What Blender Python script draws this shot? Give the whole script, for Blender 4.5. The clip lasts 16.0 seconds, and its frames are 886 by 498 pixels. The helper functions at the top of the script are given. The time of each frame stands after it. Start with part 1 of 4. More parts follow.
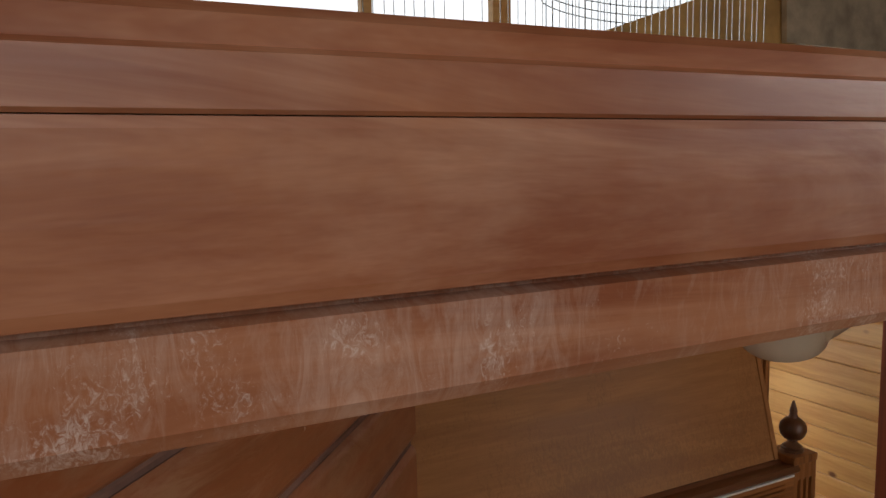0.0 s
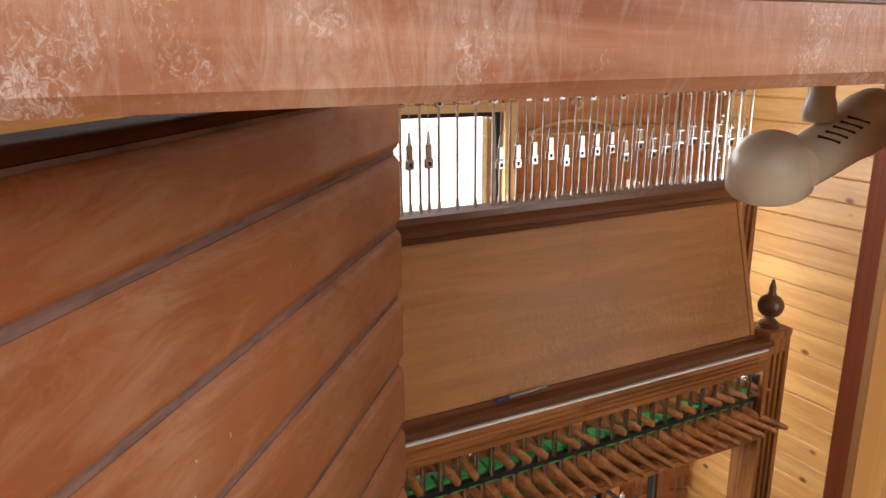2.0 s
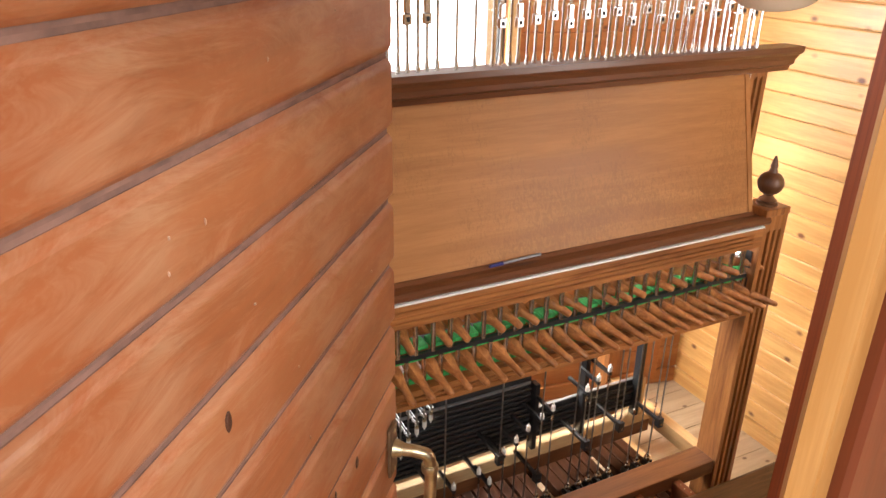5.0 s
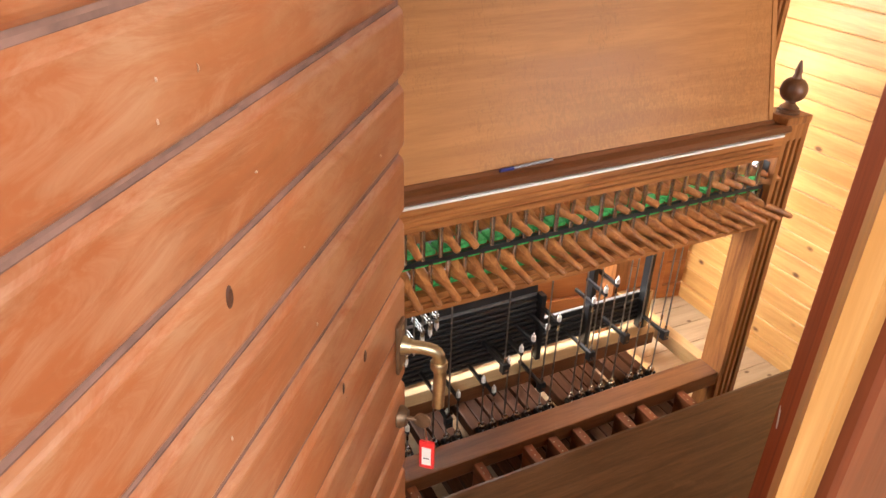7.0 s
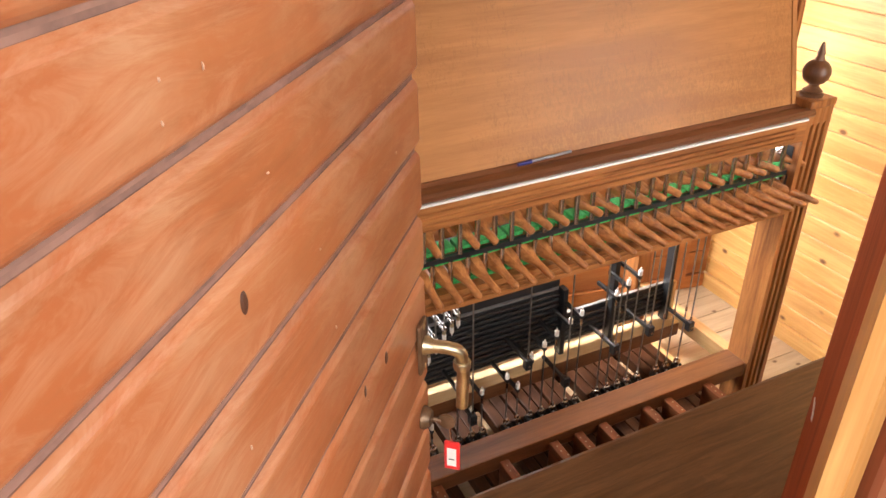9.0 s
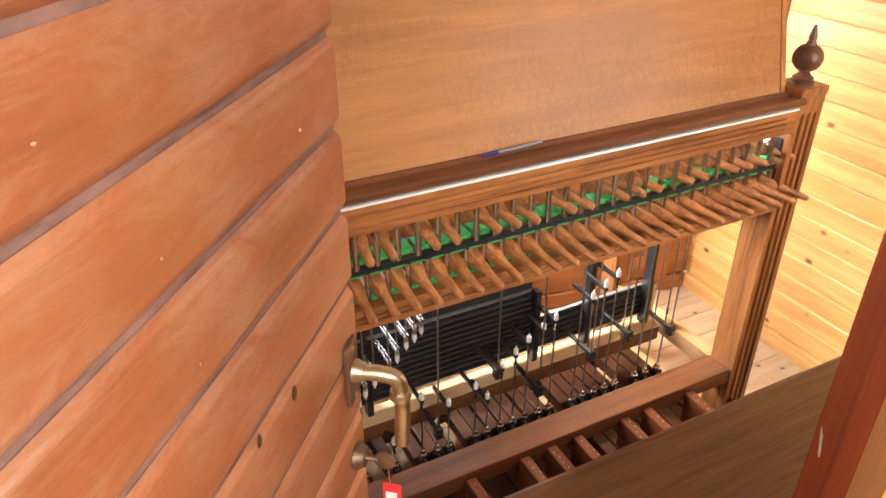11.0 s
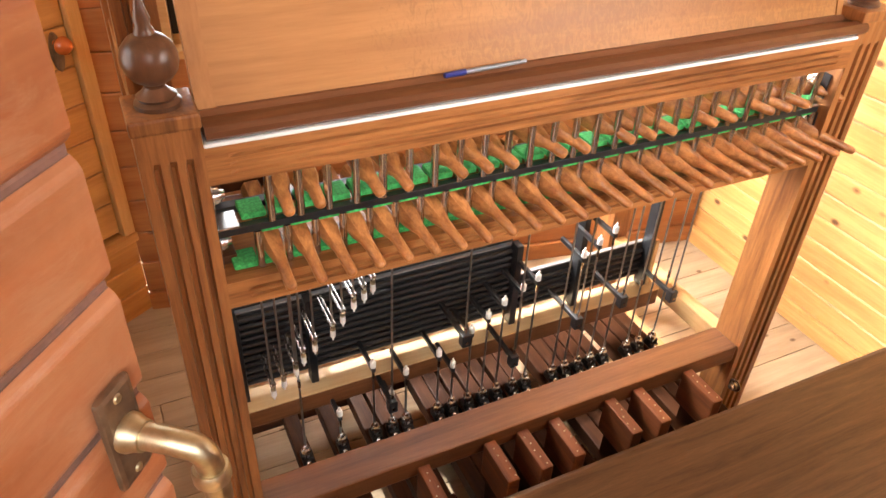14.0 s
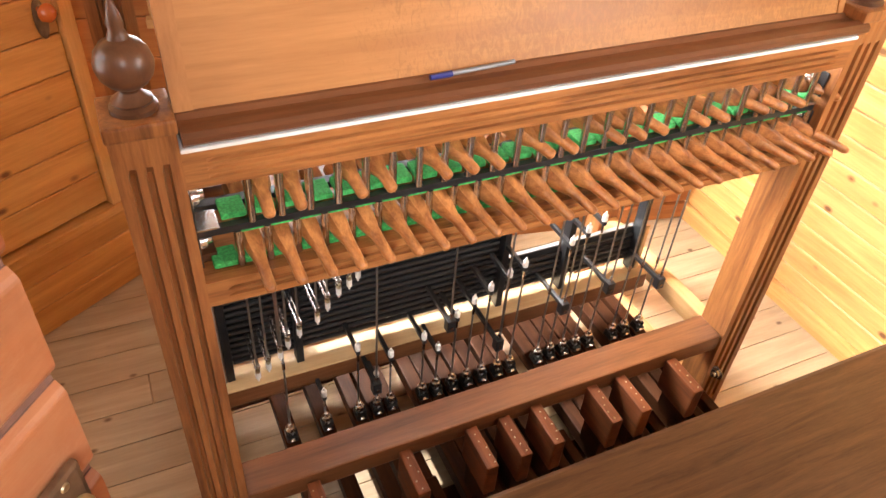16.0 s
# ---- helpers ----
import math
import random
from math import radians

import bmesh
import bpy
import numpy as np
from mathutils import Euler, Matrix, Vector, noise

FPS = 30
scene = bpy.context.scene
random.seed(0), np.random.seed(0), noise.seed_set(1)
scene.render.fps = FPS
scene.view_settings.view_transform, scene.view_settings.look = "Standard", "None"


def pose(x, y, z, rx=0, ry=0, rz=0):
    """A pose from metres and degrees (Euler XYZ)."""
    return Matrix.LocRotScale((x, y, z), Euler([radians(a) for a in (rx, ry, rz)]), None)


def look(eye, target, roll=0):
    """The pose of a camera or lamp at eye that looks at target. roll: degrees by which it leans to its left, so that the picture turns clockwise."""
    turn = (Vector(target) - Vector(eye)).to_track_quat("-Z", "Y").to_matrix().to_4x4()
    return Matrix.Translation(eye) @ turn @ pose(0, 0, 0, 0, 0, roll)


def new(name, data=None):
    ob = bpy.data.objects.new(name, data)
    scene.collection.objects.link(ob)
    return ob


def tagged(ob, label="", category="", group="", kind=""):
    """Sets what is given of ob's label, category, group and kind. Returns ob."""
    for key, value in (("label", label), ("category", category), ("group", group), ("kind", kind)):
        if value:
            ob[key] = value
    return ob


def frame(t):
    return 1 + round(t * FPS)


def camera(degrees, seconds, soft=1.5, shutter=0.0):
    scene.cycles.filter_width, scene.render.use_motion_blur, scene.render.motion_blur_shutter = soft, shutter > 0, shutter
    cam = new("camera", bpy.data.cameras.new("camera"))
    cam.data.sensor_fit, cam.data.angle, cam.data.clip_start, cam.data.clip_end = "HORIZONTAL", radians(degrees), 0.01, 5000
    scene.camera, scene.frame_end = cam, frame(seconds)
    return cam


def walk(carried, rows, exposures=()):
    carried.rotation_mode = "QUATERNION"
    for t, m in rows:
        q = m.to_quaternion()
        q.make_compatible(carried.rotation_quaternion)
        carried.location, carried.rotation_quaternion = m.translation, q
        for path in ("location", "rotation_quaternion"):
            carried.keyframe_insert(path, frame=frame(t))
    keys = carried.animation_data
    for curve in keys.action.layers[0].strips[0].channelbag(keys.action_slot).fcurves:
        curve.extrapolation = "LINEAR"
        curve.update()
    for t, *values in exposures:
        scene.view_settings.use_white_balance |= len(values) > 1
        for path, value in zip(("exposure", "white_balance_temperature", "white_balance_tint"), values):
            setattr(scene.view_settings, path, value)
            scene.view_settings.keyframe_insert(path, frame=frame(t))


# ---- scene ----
cam = camera(62.33, 16.0)
PATH = [
    (0, (-0.5266, -1.2270, 2.0511), (0.3515, 0.5545, 1.8163), -1.21),
    (0.5, (-0.5245, -1.2245, 2.0413), (0.3499, 0.5424, 1.7043), 0.10),
    (1, (-0.5254, -1.2305, 2.0299), (0.3510, 0.5208, 1.6235), -0.61),
    (1.5, (-0.5267, -1.2316, 2.0218), (0.3464, 0.5014, 1.5376), -0.31),
    (2, (-0.5248, -1.2295, 2.0131), (0.3480, 0.4901, 1.4829), -0.33),
    (2.5, (-0.5228, -1.2280, 2.0048), (0.3483, 0.4762, 1.4243), -0.18),
    (3, (-0.5209, -1.2276, 1.9938), (0.3507, 0.4624, 1.3739), 0.00),
    (3.5, (-0.5201, -1.2276, 1.9816), (0.3497, 0.4509, 1.3289), 0.17),
    (4, (-0.5185, -1.2412, 1.9729), (0.3397, 0.4238, 1.2720), 0.60),
    (4.5, (-0.5177, -1.2465, 1.9614), (0.3269, 0.4033, 1.2098), 0.82),
    (5, (-0.5161, -1.2415, 1.9469), (0.3105, 0.3922, 1.1420), 0.96),
    (7.5, (-0.5123, -1.2086, 1.8898), (0.2532, 0.3356, 0.8750), 1.20),
    (8, (-0.5120, -1.2040, 1.8888), (0.2419, 0.3522, 0.8839), 0.38),
    (8.5, (-0.5117, -1.2020, 1.8908), (0.2271, 0.3643, 0.8905), -0.46),
    (9, (-0.5057, -1.1993, 1.8868), (0.2223, 0.3671, 0.8786), -1.00),
    (11.5, (-0.3579, -1.0427, 1.7763), (0.4211, 0.4886, 0.7523), 0.09),
    (12, (-0.3112, -0.9965, 1.7427), (0.4491, 0.5183, 0.6809), 0.43),
    (12.5, (-0.2641, -0.9463, 1.7137), (0.4842, 0.5595, 0.6308), 0.55),
    (13, (-0.2282, -0.9098, 1.6918), (0.5093, 0.5715, 0.5684), 1.29),
    (13.5, (-0.2032, -0.8739, 1.6740), (0.5377, 0.5836, 0.5222), 1.94),
    (14, (-0.1847, -0.8505, 1.6625), (0.5464, 0.5939, 0.4881), 2.77),
    (14.5, (-0.1669, -0.8205, 1.6704), (0.5493, 0.6108, 0.4710), 3.04),
    (15, (-0.1502, -0.8094, 1.6810), (0.5524, 0.5927, 0.4398), 3.23),
    (15.5, (-0.1428, -0.8041, 1.7021), (0.5621, 0.5723, 0.4338), 4.38),
    (16, (-0.1410, -0.8079, 1.7246), (0.5650, 0.5556, 0.4431), 4.63),
]
EXPOSURES = [(0, -2.05), (0.5, -0.7), (1.5, -0.6), (2.5, -0.95), (3.5, -0.75), (4.5, 0.0), (5.0, 0.1), (7.5, 0.45), (9.0, 0.5), (12.5, 0.8), (16.0, 1.05)]
walk(cam, [(t, look(eye, target, roll)) for t, eye, target, roll in PATH], EXPOSURES)

# ---- world and light ----
world = bpy.data.worlds.new("sky_world")
scene.world = world
world.use_nodes = True
_wn = world.node_tree.nodes
_sky = _wn.new("ShaderNodeTexSky")
_sky.sky_type = "NISHITA"
_sky.sun_disc = False
_sky.sun_elevation = radians(45)
_sky.sun_rotation = radians(-20)
world.node_tree.links.new(_sky.outputs[0], _wn["Background"].inputs[0])
_wn["Background"].inputs[1].default_value = 0.15

sun_data = bpy.data.lights.new("sun", "SUN")
sun_data.energy = 4.5
sun_data.angle = radians(1.0)
sun_data.color = (1.0, 0.96, 0.9)
sun = new("sun", sun_data)
sun.matrix_world = look((0.0, 5.0, 4.95), (0.69, 0.4, 0.35))


def area_light(name, eye, target, sx, sy, watts, colour, spread=180):
    d = bpy.data.lights.new(name, "AREA")
    d.shape = "RECTANGLE"
    d.size, d.size_y, d.energy, d.color, d.spread = sx, sy, watts, colour, radians(spread)
    ob = new(name, d)
    ob.matrix_world = look(eye, target)
    return ob


DAY = (1.0, 0.985, 0.972)
# daylight of the belfry's back window, over the open top of the cabin, and of the cabin's own window
area_light("window_light_back", (0.6, 2.9, 2.75), (0.6, 0.0, 1.0), 3.6, 1.0, 50, DAY)
# added fills for the door and walls; the belfry windows there are unseen
area_light("fill_light_front", (-1.3, -3.3, 2.85), (-0.2, -1.0, 1.9), 2.6, 0.9, 115, DAY)
area_light("fill_light_side", (-2.5, -0.8, 2.85), (1.8, 0.0, 0.7), 3.0, 0.9, 12, DAY)
area_light("fill_light_right", (3.7, -3.25, 2.75), (-0.4, -1.0, 1.8), 2.6, 0.9, 128, DAY)
# added fill for the desk's right side, set in an unseen window
area_light("fill_light_front_cabin", (1.2, -0.86, 1.5), (1.15, 0.5, 1.25), 0.5, 0.6, 7, DAY)
# added fill towards the right wall, from an unseen side window
area_light("fill_light_left", (-0.96, 0.25, 1.38), (1.8, 0.2, 0.75), 0.66, 0.8, 3, DAY)
# lamp of the cabin's own back window, turned towards the right wall
area_light("window_light_cabin", (0.46, 1.13, 1.36), (1.8, 0.35, 0.6), 0.5, 0.8, 36, DAY, 110)


# ---- materials ----
def mat(name):
    m = bpy.data.materials.new(name)
    m.use_nodes = True
    nt = m.node_tree
    return m, nt, nt.nodes["Principled BSDF"]


def node(nt, kind, **kw):
    n = nt.nodes.new(kind)
    for k, v in kw.items():
        n.inputs[k].default_value = v
    return n


def ramp(nt, stops):
    r = nt.nodes.new("ShaderNodeValToRGB")
    els = r.color_ramp.elements
    while len(els) < len(stops):
        els.new(0.5)
    for e, (p, c) in zip(els, stops):
        e.position, e.color = p, (*c, 1)
    return r


def wood(name, light, dark, scale=1.0, axis="X", rough=0.42, grain=0.7, knots=None, knot_size=0.11, coat=0.0, vary=0.18, wear=None, wear_at=0.62, sheen=0.35):
    """Wood with its grain along one axis of the object: long streaks, pores, knots, wear and a tone for each board."""
    m, nt, b = mat(name)
    L = nt.links.new
    co = nt.nodes.new("ShaderNodeTexCoord")
    oi = nt.nodes.new("ShaderNodeObjectInfo")
    geo = nt.nodes.new("ShaderNodeNewGeometry")
    shift = nt.nodes.new("ShaderNodeVectorMath")
    shift.operation = "MULTIPLY_ADD"
    comb = nt.nodes.new("ShaderNodeCombineXYZ")
    rnd = nt.nodes.new("ShaderNodeMath")
    rnd.operation = "ADD"
    L(oi.outputs["Random"], rnd.inputs[0])
    L(geo.outputs["Random Per Island"], rnd.inputs[1])
    for i in range(3):
        L(rnd.outputs[0], comb.inputs[i])
    L(comb.outputs[0], shift.inputs[0])
    shift.inputs[1].default_value = (7.3, 5.1, 3.7)
    L(co.outputs["Object"], shift.inputs[2])
    mp = nt.nodes.new("ShaderNodeMapping")
    k = {"X": (1.2, 16, 16), "Y": (16, 1.2, 16), "Z": (16, 16, 1.2)}[axis]
    mp.inputs["Scale"].default_value = tuple(v * scale for v in k)
    L(shift.outputs[0], mp.inputs[0])
    big = node(nt, "ShaderNodeTexNoise", Scale=1.0, Detail=4.0, Roughness=0.55, Distortion=0.8)
    L(mp.outputs[0], big.inputs["Vector"])
    mp2 = nt.nodes.new("ShaderNodeMapping")
    mp2.inputs["Scale"].default_value = tuple(v * scale * 7 for v in k)
    L(shift.outputs[0], mp2.inputs[0])
    fine = node(nt, "ShaderNodeTexNoise", Scale=1.0, Detail=3.0, Roughness=0.7)
    L(mp2.outputs[0], fine.inputs["Vector"])
    mixf = nt.nodes.new("ShaderNodeMath")
    mixf.operation = "MULTIPLY_ADD"
    L(fine.outputs["Fac"], mixf.inputs[0])
    mixf.inputs[1].default_value = 0.45
    L(big.outputs["Fac"], mixf.inputs[2])
    r = ramp(nt, [(0.5 - 0.0, dark), (0.92, light)])
    r.color_ramp.elements[0].position = 0.72 - 0.3 * grain
    L(mixf.outputs[0], r.inputs[0])
    hsv = nt.nodes.new("ShaderNodeHueSaturation")
    var = node(nt, "ShaderNodeMapRange")
    L(rnd.outputs[0], var.inputs[0])
    var.inputs[2].default_value = 2.0
    var.inputs[3].default_value, var.inputs[4].default_value = 1 - vary, 1 + vary
    hsv.inputs["Saturation"].default_value = 0.99
    L(var.outputs[0], hsv.inputs["Value"])
    L(r.outputs[0], hsv.inputs["Color"])
    col = hsv.outputs[0]
    if knots:
        kmap = nt.nodes.new("ShaderNodeMapping")
        kk = {"X": (7, 11, 11), "Y": (11, 7, 11), "Z": (11, 11, 7)}[axis]
        kmap.inputs["Scale"].default_value = kk
        L(shift.outputs[0], kmap.inputs[0])
        vor = node(nt, "ShaderNodeTexVoronoi", Scale=1.0)
        L(kmap.outputs[0], vor.inputs["Vector"])
        kr = ramp(nt, [(knot_size * 0.4, (1, 1, 1)), (knot_size, (0, 0, 0))])
        L(vor.outputs["Distance"], kr.inputs[0])
        mx = nt.nodes.new("ShaderNodeMix")
        mx.data_type = "RGBA"
        L(kr.outputs[0], mx.inputs[0])
        L(col, mx.inputs[6])
        mx.inputs[7].default_value = (*knots, 1)
        col = mx.outputs[2]
    if wear:
        wn = node(nt, "ShaderNodeTexNoise", Scale=9.0, Detail=6.0, Roughness=0.65)
        L(shift.outputs[0], wn.inputs["Vector"])
        wr = ramp(nt, [(wear_at, (0, 0, 0)), (wear_at + 0.2, (0.5, 0.5, 0.5))])
        L(wn.outputs["Fac"], wr.inputs[0])
        mw = nt.nodes.new("ShaderNodeMix")
        mw.data_type = "RGBA"
        L(wr.outputs[0], mw.inputs[0])
        L(col, mw.inputs[6])
        mw.inputs[7].default_value = (*wear, 1)
        col = mw.outputs[2]
    L(col, b.inputs["Base Color"])
    rr = node(nt, "ShaderNodeMapRange")
    L(big.outputs["Fac"], rr.inputs[0])
    rr.inputs[3].default_value, rr.inputs[4].default_value = rough - 0.08, rough + 0.12
    L(rr.outputs[0], b.inputs["Roughness"])
    b.inputs["Coat Weight"].default_value = coat * 0.6
    b.inputs["Specular IOR Level"].default_value = sheen
    b.inputs["Coat Roughness"].default_value = 0.25
    bump = nt.nodes.new("ShaderNodeBump")
    bump.inputs["Strength"].default_value = 0.25
    bump.inputs["Distance"].default_value = 0.002
    L(mixf.outputs[0], bump.inputs["Height"])
    L(bump.outputs[0], b.inputs["Normal"])
    return m


def scratched(name, base, streak, scale=(130, 40, 70), lean=14, low=0.27, high=0.40, most=0.34, spots=14.0):
    """The same stain, rubbed pale in blotches and short upright scratches."""
    m = base.copy()
    m.name = name
    nt = m.node_tree
    L = nt.links.new
    b = nt.nodes["Principled BSDF"]
    src = b.inputs["Base Color"].links[0].from_socket
    co = nt.nodes.new("ShaderNodeTexCoord")
    mp = nt.nodes.new("ShaderNodeMapping")
    mp.inputs["Scale"].default_value = scale
    mp.inputs["Rotation"].default_value = (0, radians(lean), 0)
    L(co.outputs["Object"], mp.inputs[0])
    n = node(nt, "ShaderNodeTexNoise", Scale=1.0, Detail=5.0, Roughness=0.75, Distortion=1.6)
    L(mp.outputs[0], n.inputs["Vector"])
    patch = node(nt, "ShaderNodeTexNoise", Scale=spots, Detail=3.0)
    L(co.outputs["Object"], patch.inputs["Vector"])
    mul = nt.nodes.new("ShaderNodeMath")
    mul.operation = "MULTIPLY"
    L(n.outputs["Fac"], mul.inputs[0])
    L(patch.outputs["Fac"], mul.inputs[1])
    r = ramp(nt, [(low, (0, 0, 0)), (high, (most, most, most))])
    L(mul.outputs[0], r.inputs[0])
    mx = nt.nodes.new("ShaderNodeMix")
    mx.data_type = "RGBA"
    L(r.outputs[0], mx.inputs[0])
    L(src, mx.inputs[6])
    mx.inputs[7].default_value = (*streak, 1)
    L(mx.outputs[2], b.inputs["Base Color"])
    return m


def plain(name, colour, rough=0.5, metal=0.0, noise_scale=60.0, amount=0.25, bump_strength=0.1, coat=0.0):
    """A surface of one colour with fine mottling and relief."""
    m, nt, b = mat(name)
    L = nt.links.new
    co = nt.nodes.new("ShaderNodeTexCoord")
    n = node(nt, "ShaderNodeTexNoise", Scale=noise_scale, Detail=5.0, Roughness=0.6)
    L(co.outputs["Object"], n.inputs["Vector"])
    r = ramp(nt, [(0.3, tuple(c * (1 - amount) for c in colour)), (0.7, tuple(min(1, c * (1 + amount)) for c in colour))])
    L(n.outputs["Fac"], r.inputs[0])
    L(r.outputs[0], b.inputs["Base Color"])
    rr = node(nt, "ShaderNodeMapRange")
    L(n.outputs["Fac"], rr.inputs[0])
    rr.inputs[3].default_value, rr.inputs[4].default_value = max(0.02, rough - 0.1), min(1, rough + 0.1)
    L(rr.outputs[0], b.inputs["Roughness"])
    b.inputs["Metallic"].default_value = metal
    b.inputs["Coat Weight"].default_value = coat
    bump = nt.nodes.new("ShaderNodeBump")
    bump.inputs["Strength"].default_value = bump_strength
    bump.inputs["Distance"].default_value = 0.001
    L(n.outputs["Fac"], bump.inputs["Height"])
    L(bump.outputs[0], b.inputs["Normal"])
    return m


KNOT = (0.16, 0.06, 0.02)
PINE = wood("varnished_pine", (0.68, 0.395, 0.135), (0.5, 0.25, 0.07), rough=0.4, knots=KNOT, knot_size=0.15, coat=0.25, grain=0.5, vary=0.14)
PINE_O = wood("orange_varnished_pine", (0.62, 0.3, 0.078), (0.44, 0.185, 0.042), rough=0.4, knots=KNOT, knot_size=0.15, coat=0.25, grain=0.5, vary=0.14)
PINE_V = wood("varnished_pine_upright", (0.62, 0.33, 0.11), (0.46, 0.21, 0.055), axis="Z", rough=0.42, coat=0.2, grain=0.5)
PINE_DARK = wood("aged_pine", (0.42, 0.17, 0.05), (0.3, 0.1, 0.028), rough=0.42, knots=KNOT, coat=0.2, grain=0.5)
PAINT = wood("red_brown_stain", (0.43, 0.182, 0.086), (0.3, 0.102, 0.043), rough=0.36, grain=0.75, coat=0.35, vary=0.08, wear=(0.52, 0.32, 0.22), wear_at=0.5)
DOORPAINT = wood("red_brown_door_stain", (0.43, 0.158, 0.058), (0.28, 0.086, 0.03), scale=0.7, rough=0.4, grain=0.7, coat=0.2, vary=0.1, wear=(0.5, 0.245, 0.125), wear_at=0.46)
DOORPAINT = scratched("blotched_door_stain", DOORPAINT, (0.4, 0.118, 0.04), (5, 14, 22), 12, 0.2, 0.34, 0.7, 7.0)
DOORPAINT = scratched("smeared_door_stain", DOORPAINT, (0.58, 0.34, 0.2), (9, 20, 30), -10, 0.24, 0.4, 0.45, 5.0)
GROOVE = plain("grey_brown_groove_stain", (0.25, 0.135, 0.1), rough=0.75, noise_scale=18, amount=0.45)
EDGE_DARK = plain("dark_door_top", (0.085, 0.028, 0.014), rough=0.98, noise_scale=22, amount=0.4)
EDGE_DARK.node_tree.nodes["Principled BSDF"].inputs["Specular IOR Level"].default_value = 0.08
PALE_NICK = plain("pale_nick", (0.54, 0.33, 0.22), rough=0.6, noise_scale=300, amount=0.2)
KNOT_M = plain("dark_knot", (0.085, 0.03, 0.015), rough=0.5, noise_scale=240, amount=0.4)
PAINT = scratched("rubbed_stain", PAINT, (0.6, 0.3, 0.19), (4, 50, 60), 0, 0.23, 0.4, 0.4, 6.0)
PAINT = scratched("patched_stain", PAINT, (0.2, 0.05, 0.018), (5, 30, 30), 0, 0.2, 0.36, 0.75, 9.0)
SCRATCH = scratched("scratched_stain", PAINT, (0.74, 0.6, 0.5), (210, 60, 60), 16, 0.22, 0.4, 0.26, 22.0)
SCRATCH = scratched("speckled_stain", SCRATCH, (0.85, 0.76, 0.68), (600, 300, 420), 10, 0.31, 0.42, 0.4, 45.0)
PAINT_V = wood("red_brown_stain_upright", (0.2, 0.05, 0.02), (0.12, 0.026, 0.012), axis="Z", rough=0.38, grain=0.7, coat=0.3, wear=(0.36, 0.14, 0.07), wear_at=0.62)
OAK = wood("varnished_oak", (0.43, 0.172, 0.05), (0.14, 0.044, 0.012), scale=2.2, rough=0.36, grain=0.8, coat=0.3, vary=0.1)
OAK_V = wood("varnished_oak_upright", (0.37, 0.145, 0.042), (0.13, 0.041, 0.012), axis="Z", scale=2.2, rough=0.36, grain=0.8, coat=0.3, vary=0.1)
OAK_Y = wood("oak_lengthwise", (0.5, 0.205, 0.06), (0.21, 0.07, 0.019), axis="Y", scale=3.2, rough=0.36, grain=0.62, coat=0.25, vary=0.22)
VENEER = wood("quartered_oak_veneer", (0.46, 0.205, 0.06), (0.35, 0.143, 0.039), scale=1.3, rough=0.5, grain=0.45, coat=0.0, vary=0.0)
FLECKED = scratched("flecked_oak_veneer", VENEER, (0.19, 0.082, 0.026), (100, 40, 46), -34, 0.27, 0.36, 0.42, 2.0)
VENEER_V = wood("oak_veneer_stile", (0.44, 0.19, 0.056), (0.33, 0.132, 0.036), axis="Z", scale=1.3, rough=0.5, grain=0.45, vary=0.0)
WALNUT = wood("dark_stained_oak", (0.17, 0.062, 0.024), (0.08, 0.028, 0.011), rough=0.34, grain=0.8, coat=0.35, vary=0.08)
WALNUT_V = wood("dark_stained_turning", (0.14, 0.06, 0.028), (0.07, 0.028, 0.013), axis="Z", rough=0.32, grain=0.6, coat=0.4)
BENCH = wood("worn_bench_oak", (0.13, 0.058, 0.021), (0.06, 0.024, 0.008), rough=0.34, sheen=0.4, scale=4.6, grain=0.7, coat=0.1, wear=(0.3, 0.15, 0.07), wear_at=0.64)
FLOOR = wood("worn_floorboards", (0.5, 0.365, 0.225), (0.36, 0.25, 0.145), rough=0.5, knots=(0.14, 0.08, 0.04), grain=0.6, vary=0.1)
RAW = wood("bare_pine", (0.6, 0.38, 0.17), (0.48, 0.27, 0.1), rough=0.55, grain=0.6, vary=0.1)
RAW_Y = wood("bare_pine_lengthwise", (0.6, 0.38, 0.17), (0.46, 0.26, 0.1), axis="Y", rough=0.55, grain=0.6, vary=0.1)
PEDAL = wood("worn_pedal_oak", (0.065, 0.022, 0.008), (0.022, 0.008, 0.004), axis="Y", scale=1.6, sheen=0.08, rough=0.5, grain=0.85, vary=0.2)
LEAF = wood("dark_red_brown_paint", (0.36, 0.085, 0.03), (0.19, 0.04, 0.014), axis="Z", rough=0.7, sheen=0.08, grain=0.7, wear=(0.24, 0.08, 0.04), wear_at=0.68)
OAK_DARK = wood("brown_stained_oak", (0.12, 0.042, 0.014), (0.045, 0.015, 0.006), scale=1.6, rough=0.38, grain=0.8, coat=0.1)
OAK_MID = wood("satin_brown_oak", (0.2, 0.076, 0.028), (0.1, 0.036, 0.013), scale=1.6, rough=0.34, grain=0.6, coat=0.25)
AGED = wood("aged_belfry_timber", (0.3, 0.19, 0.09), (0.2, 0.115, 0.05), rough=0.65, grain=0.6, vary=0.15)
LIT_TOP = wood("lit_beam_top", (0.66, 0.47, 0.25), (0.52, 0.34, 0.16), rough=0.45, grain=0.5, coat=0.1)
GREY = plain("grey_metal_edge", (0.3, 0.3, 0.3), rough=0.4, metal=0.6, noise_scale=50, amount=0.2)
PAD = wood("red_brown_pedal_oak", (0.2, 0.062, 0.022), (0.085, 0.026, 0.009), axis="Y", scale=1.8, rough=0.5, sheen=0.15, grain=0.7, vary=0.15)
